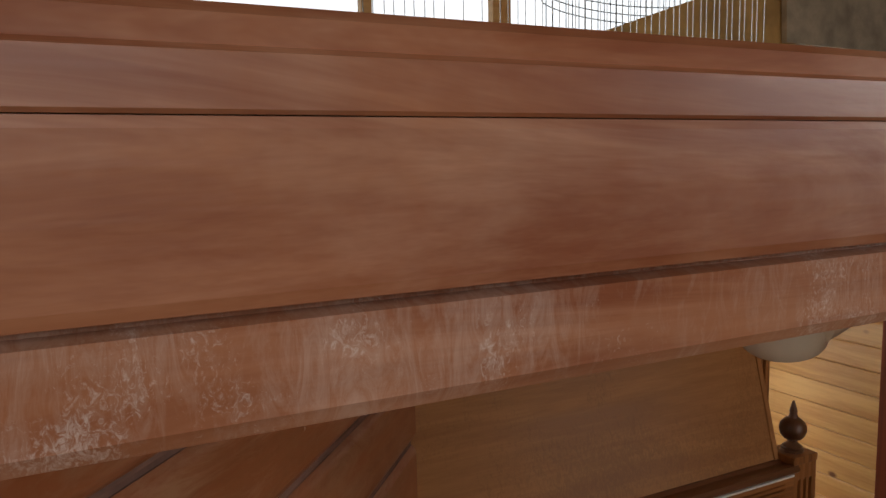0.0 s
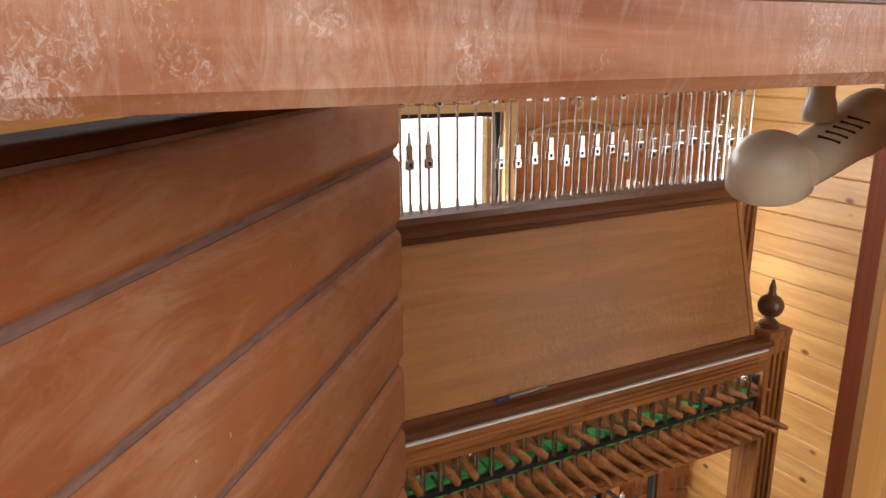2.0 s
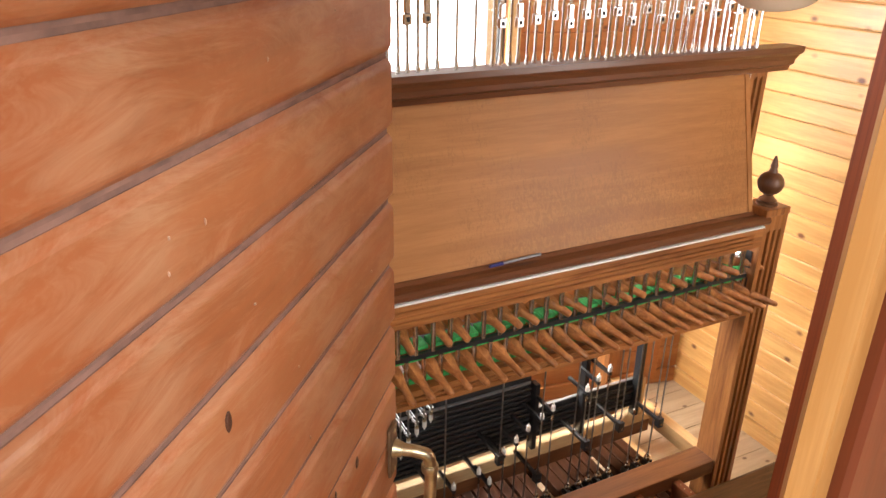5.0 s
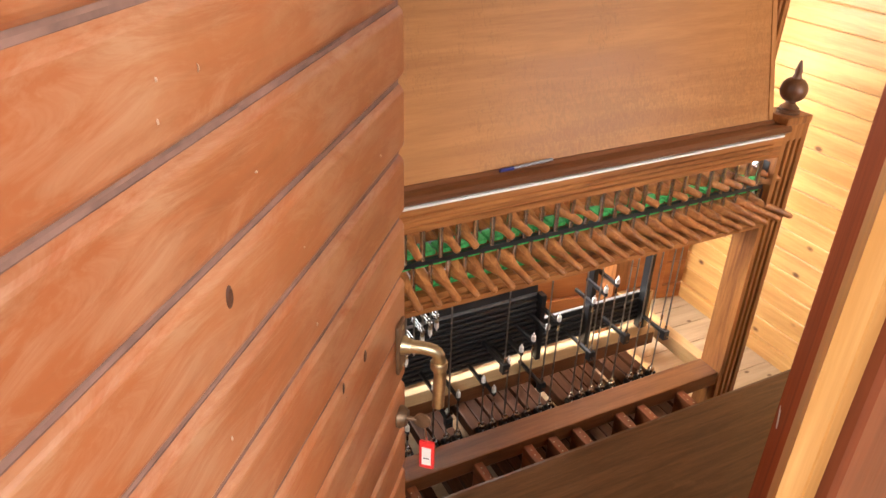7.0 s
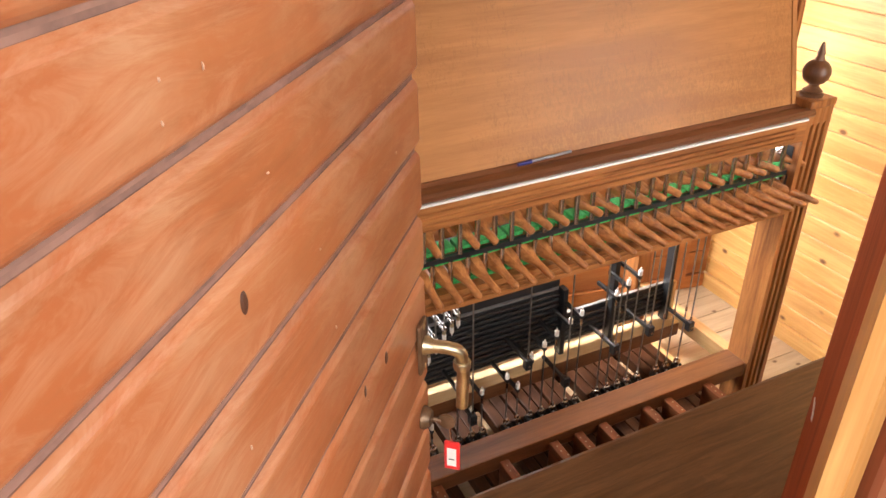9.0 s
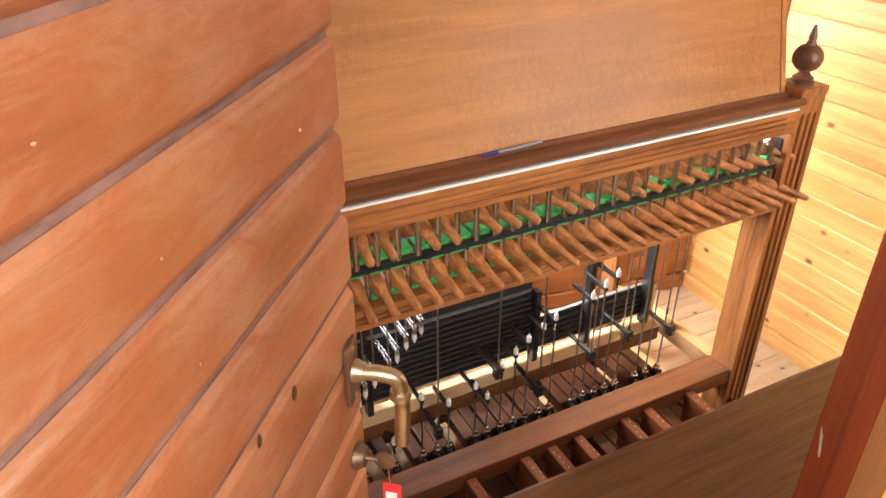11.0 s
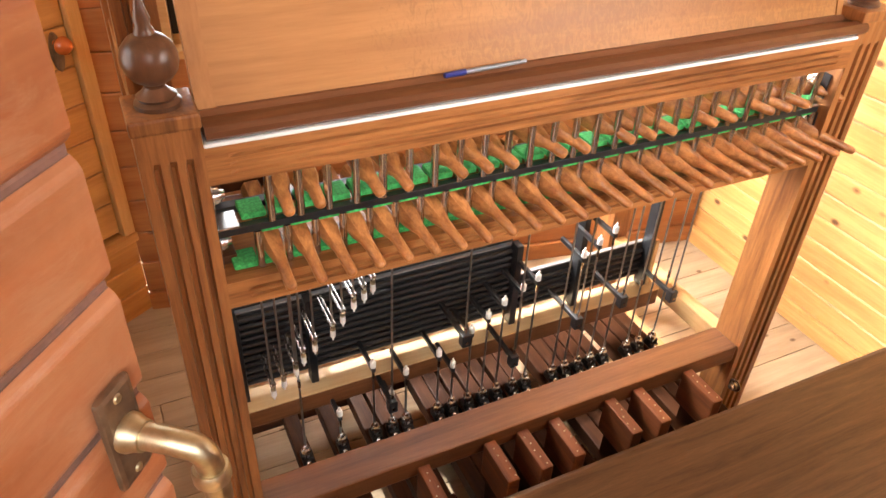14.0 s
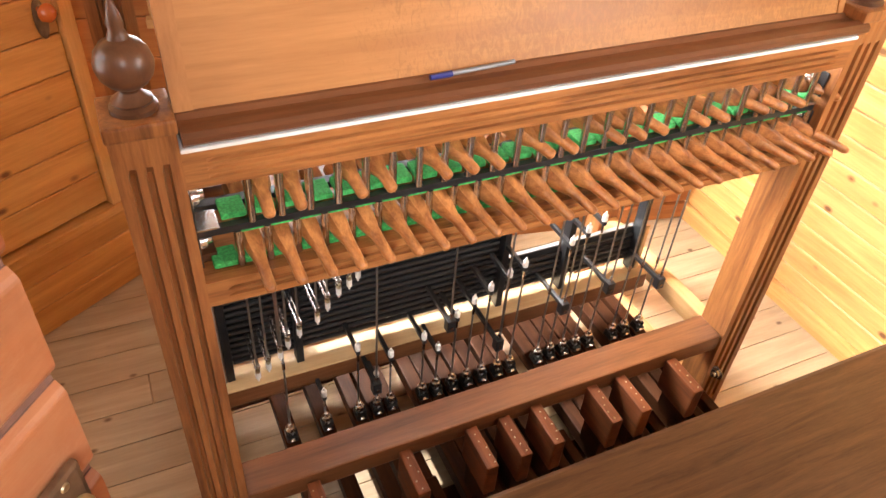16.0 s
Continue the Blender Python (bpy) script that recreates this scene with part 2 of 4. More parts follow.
FELT = plain("green_felt", (0.05, 0.36, 0.085), rough=0.95, noise_scale=260, amount=0.45, bump_strength=0.6)
STEEL = plain("polished_steel", (0.6, 0.59, 0.57), rough=0.2, metal=1.0, noise_scale=40, amount=0.06, bump_strength=0.0)
WIRE = plain("steel_wire", (0.34, 0.33, 0.31), rough=0.4, metal=1.0, noise_scale=90, amount=0.2, bump_strength=0.03)
CHROME = plain("bright_chrome", (0.88, 0.88, 0.88), rough=0.26, metal=1.0, noise_scale=60, amount=0.05, bump_strength=0.0)
BLACK = plain("black_enamel", (0.012, 0.012, 0.013), rough=0.38, noise_scale=45, amount=0.4, bump_strength=0.05)
NYLON = plain("white_nylon", (0.75, 0.73, 0.68), rough=0.45, noise_scale=90, amount=0.08)
BRASS = plain("aged_brass", (0.5, 0.41, 0.26), rough=0.42, metal=1.0, noise_scale=40, amount=0.35, bump_strength=0.12)
BRONZE = plain("tarnished_plate", (0.2, 0.13, 0.08), rough=0.5, metal=0.8, noise_scale=35, amount=0.5, bump_strength=0.2)
CREAM = plain("cream_lamp_enamel", (0.62, 0.52, 0.38), rough=0.35, noise_scale=12, amount=0.08, coat=0.3)
DARK = plain("dark_slot", (0.02, 0.016, 0.012), rough=0.8)
# real white paint and paper; on the console's ledge it paints a glare
WHITE = plain("white_paint_and_glare", (0.78, 0.76, 0.72), rough=0.5, noise_scale=20, amount=0.05)
RED = plain("red_plastic", (0.7, 0.03, 0.03), rough=0.35, noise_scale=30, amount=0.1)
BLUE = plain("blue_plastic", (0.025, 0.03, 0.16), rough=0.3, noise_scale=30, amount=0.1)
ORANGE = plain("orange_knob_wood", (0.5, 0.11, 0.02), rough=0.2, noise_scale=15, amount=0.2, coat=0.6)
STONE = plain("weathered_board", (0.42, 0.36, 0.27), rough=0.8, noise_scale=6, amount=0.3, bump_strength=0.3)
AMBER = plain("amber_plywood", (0.5, 0.31, 0.11), rough=0.7, noise_scale=4, amount=0.3, bump_strength=0.1)
CARD = plain("black_roller_frame", (0.016, 0.015, 0.015), rough=0.5, noise_scale=20, amount=0.4)

glass_m, _nt, _b = mat("window_glass")
_b.inputs["Transmission Weight"].default_value = 1.0
_b.inputs["Roughness"].default_value = 0.0
_b.inputs["IOR"].default_value = 1.45

clear_m, _nt, _b = mat("clear_plastic")
_b.inputs["Transmission Weight"].default_value = 0.5
_b.inputs["Roughness"].default_value = 0.35
_b.inputs["Base Color"].default_value = (0.26, 0.25, 0.26, 1)


# ---- mesh helpers ----
def add_box(bm, x0, x1, y0, y1, z0, z1, bevel=0.0, m=None):
    g = bmesh.ops.create_cube(bm, size=1.0, matrix=Matrix.LocRotScale(((x0 + x1) / 2, (y0 + y1) / 2, (z0 + z1) / 2), None, (abs(x1 - x0), abs(y1 - y0), abs(z1 - z0))))
    vs = g["verts"]
    if bevel:
        es = list({e for v in vs for e in v.link_edges})
        r = bmesh.ops.bevel(bm, geom=es, offset=bevel, segments=2, affect="EDGES", profile=0.6)
        vs = list({v for f in r["faces"] for v in f.verts} | {v for v in vs if v.is_valid})
        if m is not None:
            seen = set()
            stack = list(vs)
            while stack:
                v = stack.pop()
                if v in seen:
                    continue
                seen.add(v)
                stack += [e.other_vert(v) for e in v.link_edges]
            vs = list(seen)
    if m is not None:
        bmesh.ops.transform(bm, matrix=m, verts=vs)
    return vs


def box(x0, x1, y0, y1, z0, z1, bevel=0.0):
    bm = bmesh.new()
    add_box(bm, x0, x1, y0, y1, z0, z1, bevel)
    return bm


def add_tube(bm, a, b, r0, r1=None, seg=10):
    a, b = Vector(a), Vector(b)
    r1 = r0 if r1 is None else r1
    d = b - a
    m = Matrix.Translation((a + b) / 2) @ d.to_track_quat("Z", "Y").to_matrix().to_4x4()
    return bmesh.ops.create_cone(bm, cap_ends=True, segments=seg, radius1=r0, radius2=r1, depth=d.length, matrix=m)["verts"]


def tube(a, b, r0, r1=None, seg=10):
    bm = bmesh.new()
    add_tube(bm, a, b, r0, r1, seg)
    return bm


def lathe(profile, seg=24):
    """A turned body from (radius, height) pairs."""
    bm = bmesh.new()
    rings = []
    for r, z in profile:
        if r < 1e-5:
            rings.append([bm.verts.new((0, 0, z))])
        else:
            rings.append([bm.verts.new((r * math.cos(2 * math.pi * i / seg), r * math.sin(2 * math.pi * i / seg), z)) for i in range(seg)])
    for a, b in zip(rings, rings[1:]):
        for i in range(seg):
            j = (i + 1) % seg
            if len(a) == 1 and len(b) > 1:
                bm.faces.new((a[0], b[j], b[i]))
            elif len(b) == 1 and len(a) > 1:
                bm.faces.new((a[i], a[j], b[0]))
            elif len(a) > 1:
                bm.faces.new((a[i], a[j], b[j], b[i]))
    for ring, flip in ((rings[0], True), (rings[-1], False)):
        if len(ring) > 1:
            bm.faces.new(ring[::-1] if flip else ring)
    return bm


def extrude_profile(pts, x0, x1, axis="X"):
    """A prism: pts are (u, v) in the plane across the axis, in order."""
    bm = bmesh.new()

    def put(u, v, w):
        return {"X": (w, u, v), "Y": (u, w, v), "Z": (u, v, w)}[axis]
    a = [bm.verts.new(put(u, v, x0)) for u, v in pts]
    b = [bm.verts.new(put(u, v, x1)) for u, v in pts]
    n = len(pts)
    bm.faces.new(a)
    bm.faces.new(b[::-1])
    for i in range(n):
        j = (i + 1) % n
        bm.faces.new((a[j], a[i], b[i], b[j]))
    bmesh.ops.recalc_face_normals(bm, faces=bm.faces)
    return bm


def mesh_of(name, bm, material, smooth=False):
    me = bpy.data.meshes.new(name)
    bmesh.ops.recalc_face_normals(bm, faces=bm.faces)
    bm.to_mesh(me)
    bm.free()
    me.materials.append(material)
    if smooth:
        for p in me.polygons:
            p.use_smooth = True
        me.set_sharp_from_angle(angle=radians(42))
    return me


def part(name, bm, material, parent=None, label="", smooth=False, m=None):
    ob = new(name, bm if isinstance(bm, bpy.types.Mesh) else mesh_of(name, bm, material, smooth))
    if m is not None:
        ob.matrix_basis = m
    if parent is not None:
        ob.parent = parent
    return tagged(ob, label)


def thing(name, at, label, category, group="", kind="", m=None):
    ob = new(name)
    ob.empty_display_size = 0.05
    ob.matrix_basis = m if m is not None else pose(*at)
    return tagged(ob, label, category, group, kind)


def wall_frame(a, b):
    """A pose with x along the wall from a to b and y through it, to the left of that way."""
    d = Vector((b[0] - a[0], b[1] - a[1]))
    return pose(a[0], a[1], 0, 0, 0, math.degrees(math.atan2(d.y, d.x))), d.length


def plank(length, height, depth, groove=0.006, slot=0.0013, deep=0.009):
    """One tongue-and-groove board: x along, z up, its face at y = 0, its rounded arrises falling into a slot at the joints."""
    g = groove
    d = min(g * 0.6, depth * 0.4)
    low = [(depth, 0), (deep, 0), (deep, slot), (d, slot), (d * 0.4, slot + g * 0.4), (d * 0.1, slot + g * 0.75), (0, slot + g)]
    return extrude_profile(low + [(u, height - v) for u, v in low[::-1]], 0, length)


def boarded(wall, length, z0, z1, pitch, material, holes=(), depth=0.022, face=0.0, x0=0.0, groove=0.005):
    """Horizontal boards on a wall's inner face, cut round the holes (x0, x1, z0, z1)."""
    meshes = {}
    z = z0
    while z < z1 - 0.01:
        h = min(pitch, z1 - z)
        spans = [(x0, x0 + length)]
        for hx0, hx1, hz0, hz1 in holes:
            if hz0 < z + h / 2 < hz1:
                spans = [q for s0, s1 in spans for q in ((s0, min(s1, hx0)), (max(s0, hx1), s1)) if q[1] - q[0] > 0.01]
        for s0, s1 in spans:
            key = (round(s1 - s0, 3), round(h, 3))
            if key not in meshes:
                meshes[key] = mesh_of("plank", plank(key[0], key[1], depth, groove), material)
            part("plank", meshes[key], material, wall, m=pose(s0, face, z))
        z += pitch


def wall_body(wall, length, z1, y0, y1, holes, material, name="wall_core"):
    """The wall's core with openings cut through it."""
    xs = sorted({0.0, length, *[h[0] for h in holes], *[h[1] for h in holes]})
    bm = bmesh.new()
    for a, b in zip(xs, xs[1:]):
        if b - a < 1e-4:
            continue
        zs = [(h[2], h[3]) for h in holes if h[0] <= a + 1e-4 and h[1] >= b - 1e-4]
        z = 0.0
        for h0, h1 in sorted(zs):
            if h0 > z + 1e-4:
                add_box(bm, a, b, y0, y1, z, h0)
            z = h1
        if z < z1 - 1e-4:
            add_box(bm, a, b, y0, y1, z, z1)
    return part(name, bm, material, wall)

# ---- setting: floor, cabin walls, belfry ----
floor = thing("floor", (0, 0, 0), "worn pale floorboards with knots", "floor", kind="structure")
part("floor_slab", box(-3.2, 5.6, -4.0, 3.6, -0.12, -0.014), RAW, floor)

CAB_TOP = 1.955
BACK_A, BACK_B = (-0.21, 1.26), (1.80, 0.89)

# right wall
m, RLEN = wall_frame((1.80, 0.89), (1.80, -0.93))
wall_right = thing("wall_right", (0, 0, 0), "cabin wall of varnished knotty pine boards", "wall", kind="structure", m=m)
wall_body(wall_right, RLEN, CAB_TOP, 0.024, 0.08, [], RAW)
boarded(wall_right, RLEN, 0.07, CAB_TOP, 0.0838, PINE)
part("top_rail", box(-0.02, RLEN, -0.006, 0.085, CAB_TOP, CAB_TOP + 0.02, 0.003), WHITE, wall_right, "white-painted top strip")
part("baseboard", box(0, RLEN, -0.012, 0.022, 0.0, 0.068, 0.004), PINE, wall_right)

# back wall with its window
m, BLEN = wall_frame(BACK_A, BACK_B)
wall_back = thing("wall_back", (0, 0, 0), "cabin wall of darker varnished pine boards with a small window", "wall", kind="structure", m=m)
WIN = (0.22, 1.115, 0.93, 1.79)
wall_body(wall_back, BLEN, CAB_TOP, 0.024, 0.09, [WIN], RAW)
boarded(wall_back, BLEN, 0.07, CAB_TOP, 0.118, PINE_DARK, holes=[WIN])
part("top_rail", box(0, BLEN, -0.004, 0.09, CAB_TOP, CAB_TOP + 0.12, 0.004), RAW, wall_back, "pale bare wooden top plate")
part("baseboard", box(0, BLEN, -0.012, 0.022, 0.0, 0.068, 0.004), PINE_DARK, wall_back)
part("corner_post", box(BLEN - 0.2, BLEN - 0.12, -0.03, -0.004, 0.07, CAB_TOP, 0.004), PINE_DARK, wall_back)

window_1 = thing("window_1", (0, 0, 0), "small cabin window with pine frame, blown out by daylight", "window", kind="structure", m=m)
for nm, bx in (("window_frame", (WIN[0] - 0.03, WIN[0], -0.014, 0.07, WIN[2] - 0.03, WIN[3] + 0.03)), ("window_frame", (WIN[1], WIN[1] + 0.05, -0.014, 0.07, WIN[2] - 0.03, WIN[3] + 0.03)),
               ("window_frame", (WIN[0], WIN[1], -0.014, 0.07, WIN[3], WIN[3] + 0.03)), ("window_sill", (WIN[0] - 0.04, WIN[1] + 0.06, -0.03, 0.07, WIN[2] - 0.055, WIN[2] - 0.03))):
    part(nm, box(*bx, 0.003), RAW, window_1)
for nm, bx in (("sash", (WIN[0], WIN[0] + 0.022, 0.02, 0.05, WIN[2], WIN[3])), ("sash", (WIN[1] - 0.022, WIN[1], 0.02, 0.05, WIN[2], WIN[3])),
               ("sash", (WIN[0] + 0.022, WIN[1] - 0.022, 0.02, 0.05, WIN[3] - 0.018, WIN[3])), ("sash", (WIN[0] + 0.022, WIN[1] - 0.022, 0.02, 0.05, WIN[2], WIN[2] + 0.018))):
    part(nm, box(*bx, 0.002), DARK, window_1, "dark window sash")
pane = part("pane", box(WIN[0] + 0.022, WIN[1] - 0.022, 0.033, 0.037, WIN[2] + 0.018, WIN[3] - 0.018), glass_m, window_1)
pane.visible_shadow = False

# slanting wall with a door in it
m, DLEN = wall_frame((-1.0, 0.765), BACK_A)
wall_slant = thing("wall_slant", (0, 0, 0), "slanting cabin wall of orange varnished pine boards", "wall", kind="structure", m=m)
DOOR_H = (0.12, DLEN - 0.045, 0.335, CAB_TOP)
wall_body(wall_slant, DLEN, CAB_TOP, 0.03, 0.09, [], RAW)
boarded(wall_slant, DLEN, 0.0, 0.29, 0.097, PINE_O, depth=0.028)
boarded(wall_slant, 0.12, 0.335, CAB_TOP, 0.108, PINE_O, depth=0.028)
part("sill", box(0, DLEN, -0.022, 0.028, 0.291, 0.322, 0.005), PINE_O, wall_slant)
part("trim", box(DLEN - 0.042, DLEN - 0.004, -0.018, 0.028, 0.324, CAB_TOP, 0.004), PINE_V, wall_slant)

part("top_rail", box(0, DLEN, -0.004, 0.09, CAB_TOP, CAB_TOP + 0.12, 0.004), RAW, wall_slant, "pale bare wooden top plate")

door_2 = thing("door_2", (0, 0, 0), "closed boarded pine door with a round orange knob", "door", kind="structure", m=m)
boarded(door_2, DOOR_H[1] - DOOR_H[0], DOOR_H[2], DOOR_H[3], 0.108, PINE_O, depth=0.026, face=0.002, x0=DOOR_H[0])
esc = part("escutcheon", lathe([(0.0, 0.0), (0.022, 0.0), (0.022, 0.003), (0.012, 0.006), (0.0, 0.007)], 20), BRONZE, door_2, "worn metal keyhole plate", True,
           pose(DOOR_H[1] - 0.04, 0.001, 0.925, 90, 0, 0) @ Matrix.Diagonal((0.8, 2.4, 1, 1)))
part("door_knob", lathe([(0.0, -0.004), (0.008, 0.0), (0.008, 0.018), (0.018, 0.024), (0.024, 0.036), (0.02, 0.05), (0.008, 0.058), (0, 0.059)], 24), ORANGE, door_2, "glossy orange wooden knob", True,
     pose(DOOR_H[1] - 0.04, 0.0, 0.95, 90, 0, 0))

# left wall
m, LLEN = wall_frame((-1.0, -1.04), (-1.0, 0.765))
wall_left = thing("wall_left", (0, 0, 0), "cabin wall of varnished pine boards", "wall", kind="structure", m=m)
WINL = (0.94, 1.64, 0.94, 1.83)
wall_body(wall_left, LLEN, CAB_TOP, 0.024, 0.08, [WINL], RAW)
boarded(wall_left, LLEN, 0.0, CAB_TOP, 0.105, PINE_O, holes=[WINL])
part("top_rail", box(0, LLEN, -0.004, 0.08, CAB_TOP, CAB_TOP + 0.12, 0.004), RAW, wall_left, "pale bare wooden top plate")
# unseen behind the open door; added as an opening for the left fill
added_window_left = thing("added_window_left", (0, 0, 0), "unseen cabin side window with a pine frame, added for light", "window", kind="structure", m=m)
for bx in ((WINL[0] - 0.03, WINL[0], -0.012, 0.07, WINL[2] - 0.03, WINL[3] + 0.03), (WINL[1], WINL[1] + 0.03, -0.012, 0.07, WINL[2] - 0.03, WINL[3] + 0.03),
           (WINL[0], WINL[1], -0.012, 0.07, WINL[3], WINL[3] + 0.03), (WINL[0], WINL[1], -0.012, 0.07, WINL[2] - 0.03, WINL[2])):
    part("window_frame", box(*bx, 0.003), RAW, added_window_left)
pane = part("pane", box(WINL[0], WINL[1], 0.044, 0.048, WINL[2], WINL[3]), glass_m, added_window_left)
pane.visible_shadow = False

# front wall on both sides of the doorway
wall_front = thing("wall_front", (0, 0, 0), "cabin front of red-brown stained boards beside the doorway", "wall", kind="structure")
bmw = bmesh.new()
for bx in ((0.13, 0.93, 0.0, 2.0), (1.47, 1.88, 0.0, 2.0), (0.93, 1.47, 0.0, 1.18), (0.93, 1.47, 1.82, 2.0)):
    add_box(bmw, bx[0], bx[1], -0.925, -0.875, bx[2], bx[3])
part("wall_core", bmw, RAW, wall_front)
# unseen window, put here only so the front fill has an opening
added_window_front = thing("added_window_front", (0, 0, 0), "unseen cabin front window with a pine frame, added for light", "window", kind="structure")
for bx in ((0.93, 0.96, 1.18, 1.82), (1.44, 1.47, 1.18, 1.82), (0.96, 1.44, 1.18, 1.21), (0.96, 1.44, 1.79, 1.82)):
    part("window_frame", box(bx[0], bx[1], -0.93, -0.87, bx[2], bx[3], 0.003), RAW, added_window_front)
pane = part("pane", box(0.96, 1.44, -0.905, -0.901, 1.21, 1.79), glass_m, added_window_front)
pane.visible_shadow = False
part("wall_core", box(-1.08, -0.79, -1.10, -1.04, 0.0, 2.0), RAW, wall_front)
part("jamb", extrude_profile([(-0.02, -0.93), (0.02, -0.93), (0.0225, -0.927), (0.025, -0.93), (0.043, -0.93), (0.12, -0.87), (0.068, -0.87)], 0.0, 2.0, "Z"), PINE_V, wall_front, "bare yellow pine door jamb")
part("casing", extrude_profile([(0.044, -0.94), (0.05, -0.945), (0.20, -0.945), (0.21, -0.94), (0.21, -0.926), (0.044, -0.9285)], 0.0, 2.0, "Z"), PAINT_V, wall_front)
part("jamb", box(-0.79, -0.77, -1.10, -1.03, 0.0, 2.0, 0.003), PAINT_V, wall_front)

# head of the doorway, with its moulding
door_head = thing("door_head", (0, 0, 0), "scratched red-brown moulded wooden head of the doorway", "door frame", kind="structure")
part("upper_moulding", extrude_profile([(-1.1006, 2.0598), (-1.1013, 2.0606), (-1.1013, 2.070), (-1.098, 2.0715), (-1.0965, 2.077), (-1.093, 2.0795), (-1.02, 2.0795), (-1.02, 2.060)], -1.2, 1.9), PAINT, door_head)
part("head_board", extrude_profile([(-1.1, 2.0265), (-1.1005, 2.029), (-1.1005, 2.0575), (-1.1, 2.0596), (-1.0, 2.0596), (-1.0, 2.0265)], -1.2, 1.9), PAINT, door_head)
part("lower_board", extrude_profile([(-1.094, 2.0262), (-1.094, 2.0245), (-1.099, 2.0235), (-1.0985, 2.006), (-1.096, 2.0025), (-1.0, 2.0025), (-1.0, 2.0262)], -1.2, 1.9), SCRATCH, door_head, "scratched and rubbed lower board")

# belfry round the cabin: walls with large windows under a timber roof
def belfry_side(a, b, hole0, hole1, posts, low=2.06):
    m, n = wall_frame(a, b)
    s = thing("belfry_wall", (0, 0, 0), "pale timber belfry wall with a wide bright window", "wall", kind="structure", m=m)
    wall_body(s, n, 3.5, 0.0, 0.12, [(hole0, hole1, low, 3.42)], AGED)
    for p0 in posts:
        part("window_post", box(p0 - 0.035, p0 + 0.035, 0.02, 0.09, low, 3.42, 0.004), RAW, s)


belfry_side((-2.8, 3.1), (5.2, 3.1), 0.3, 7.7, [1.6, 3.93, 4.86, 4.93], 0.5)
# these three sides are unseen, added with windows for the fills
belfry_side((-2.8, -3.6), (-2.8, 3.1), 0.4, 6.3, [1.8, 3.4, 4.9])
belfry_side((5.2, 3.1), (5.2, -3.6), 0.4, 6.3, [1.8, 3.4, 4.9])
belfry_side((5.2, -3.6), (-2.8, -3.6), 0.3, 7.7, [1.6, 3.2, 4.8, 6.3])
ceiling = part("ceiling", box(-2.95, 5.35, -3.75, 3.25, 3.5, 3.6), AGED)
tagged(ceiling, "timber boards of the belfry roof", "ceiling", kind="structure")

# slanting boards of the belfry's roof brace beyond the cabin
brace = thing("roof_brace", (0, 0, 0), "slanting amber plywood and weathered grey board", "beam", kind="structure")
part("amber_board", extrude_profile([(2.2, 2.3), (2.25, 2.785), (2.9, 3.0), (3.8, 3.3), (3.8, 2.3)], 2.2, 2.24, "Y"), AMBER, brace)
part("grey_board", extrude_profile([(3.66, 2.78), (3.64, 3.2), (4.9, 3.2), (4.9, 2.76)], 2.15, 2.19, "Y"), STONE, brace)
part("post", box(2.9, 3.0, 2.25, 2.35, 0.0, 2.98, 0.004), RAW, brace)
part("post", box(4.6, 4.7, 2.2, 2.3, 0.0, 2.9, 0.004), RAW, brace)

guard = thing("wire_guard", (0, 0, 0), "thin dark wire guard in the belfry window", "wire mesh", kind="structure")
bmg = bmesh.new()
for i in range(30):
    add_tube(bmg, (2.4 + i * 0.055, 3.05, 0.5), (2.4 + i * 0.055, 3.05, 3.42), 0.004, seg=4)
for i in range(4):
    for k in range(12):
        a0, a1 = math.pi * k / 12, math.pi * (k + 1) / 12
        add_tube(bmg, (3.1 - 0.75 * math.cos(a0), 3.05, 3.14 + 0.06 * i - 0.12 * math.sin(a0)), (3.1 - 0.75 * math.cos(a1), 3.05, 3.14 + 0.06 * i - 0.12 * math.sin(a1)), 0.004, seg=4)
part("wires", bmg, DARK, guard)

# ---- the open door ----
DW = 0.78
DAZ = radians(40.0)
DEDGE = (-0.2045, -0.494)
door_m, _n = wall_frame((DEDGE[0] - DW * math.sin(DAZ), DEDGE[1] - DW * math.cos(DAZ)), DEDGE)
door_1 = thing("door_1", (0, 0, 0), "half-open red-brown stained board door with brass lever", "door", kind="structure", m=door_m)
DP = 0.0832
zt = 1.903
DTOP = 1.968
drng = random.Random(11)


def door_board(h):
    me = mesh_of("plank", plank(DW, h, 0.026, 0.0085, 0.0034, 0.0062), DOORPAINT)
    me.materials.append(GROOVE)
    for p in me.polygons:
        if p.center.y > 0.0044 and abs(p.normal.x) < 0.5:
            p.material_index = 1
    return me


board = door_board(DP)
z = zt - 22 * DP
while z < zt - 0.01:
    part("plank", board, DOORPAINT, door_1, m=pose(0, 0, z))
    z += DP
part("plank", door_board(DTOP - zt), DOORPAINT, door_1, m=pose(0, 0, zt))
part("top_edge", box(0.0, DW - 0.012, 0.003, 0.041, DTOP + 0.0005, DTOP + 0.009, 0.003), EDGE_DARK, door_1, "dark top edge")
part("backing", box(0.01, DW - 0.002, 0.0265, 0.04, 0.06, DTOP), PAINT_V, door_1)
disc = mesh_of("knot", lathe([(0.0, 0.0011), (0.7, 0.001), (1.0, 0.0)], 14), KNOT_M)
nick = mesh_of("nick", lathe([(0.0, 0.0011), (0.6, 0.001), (1.0, 0.0)], 7), PALE_NICK)
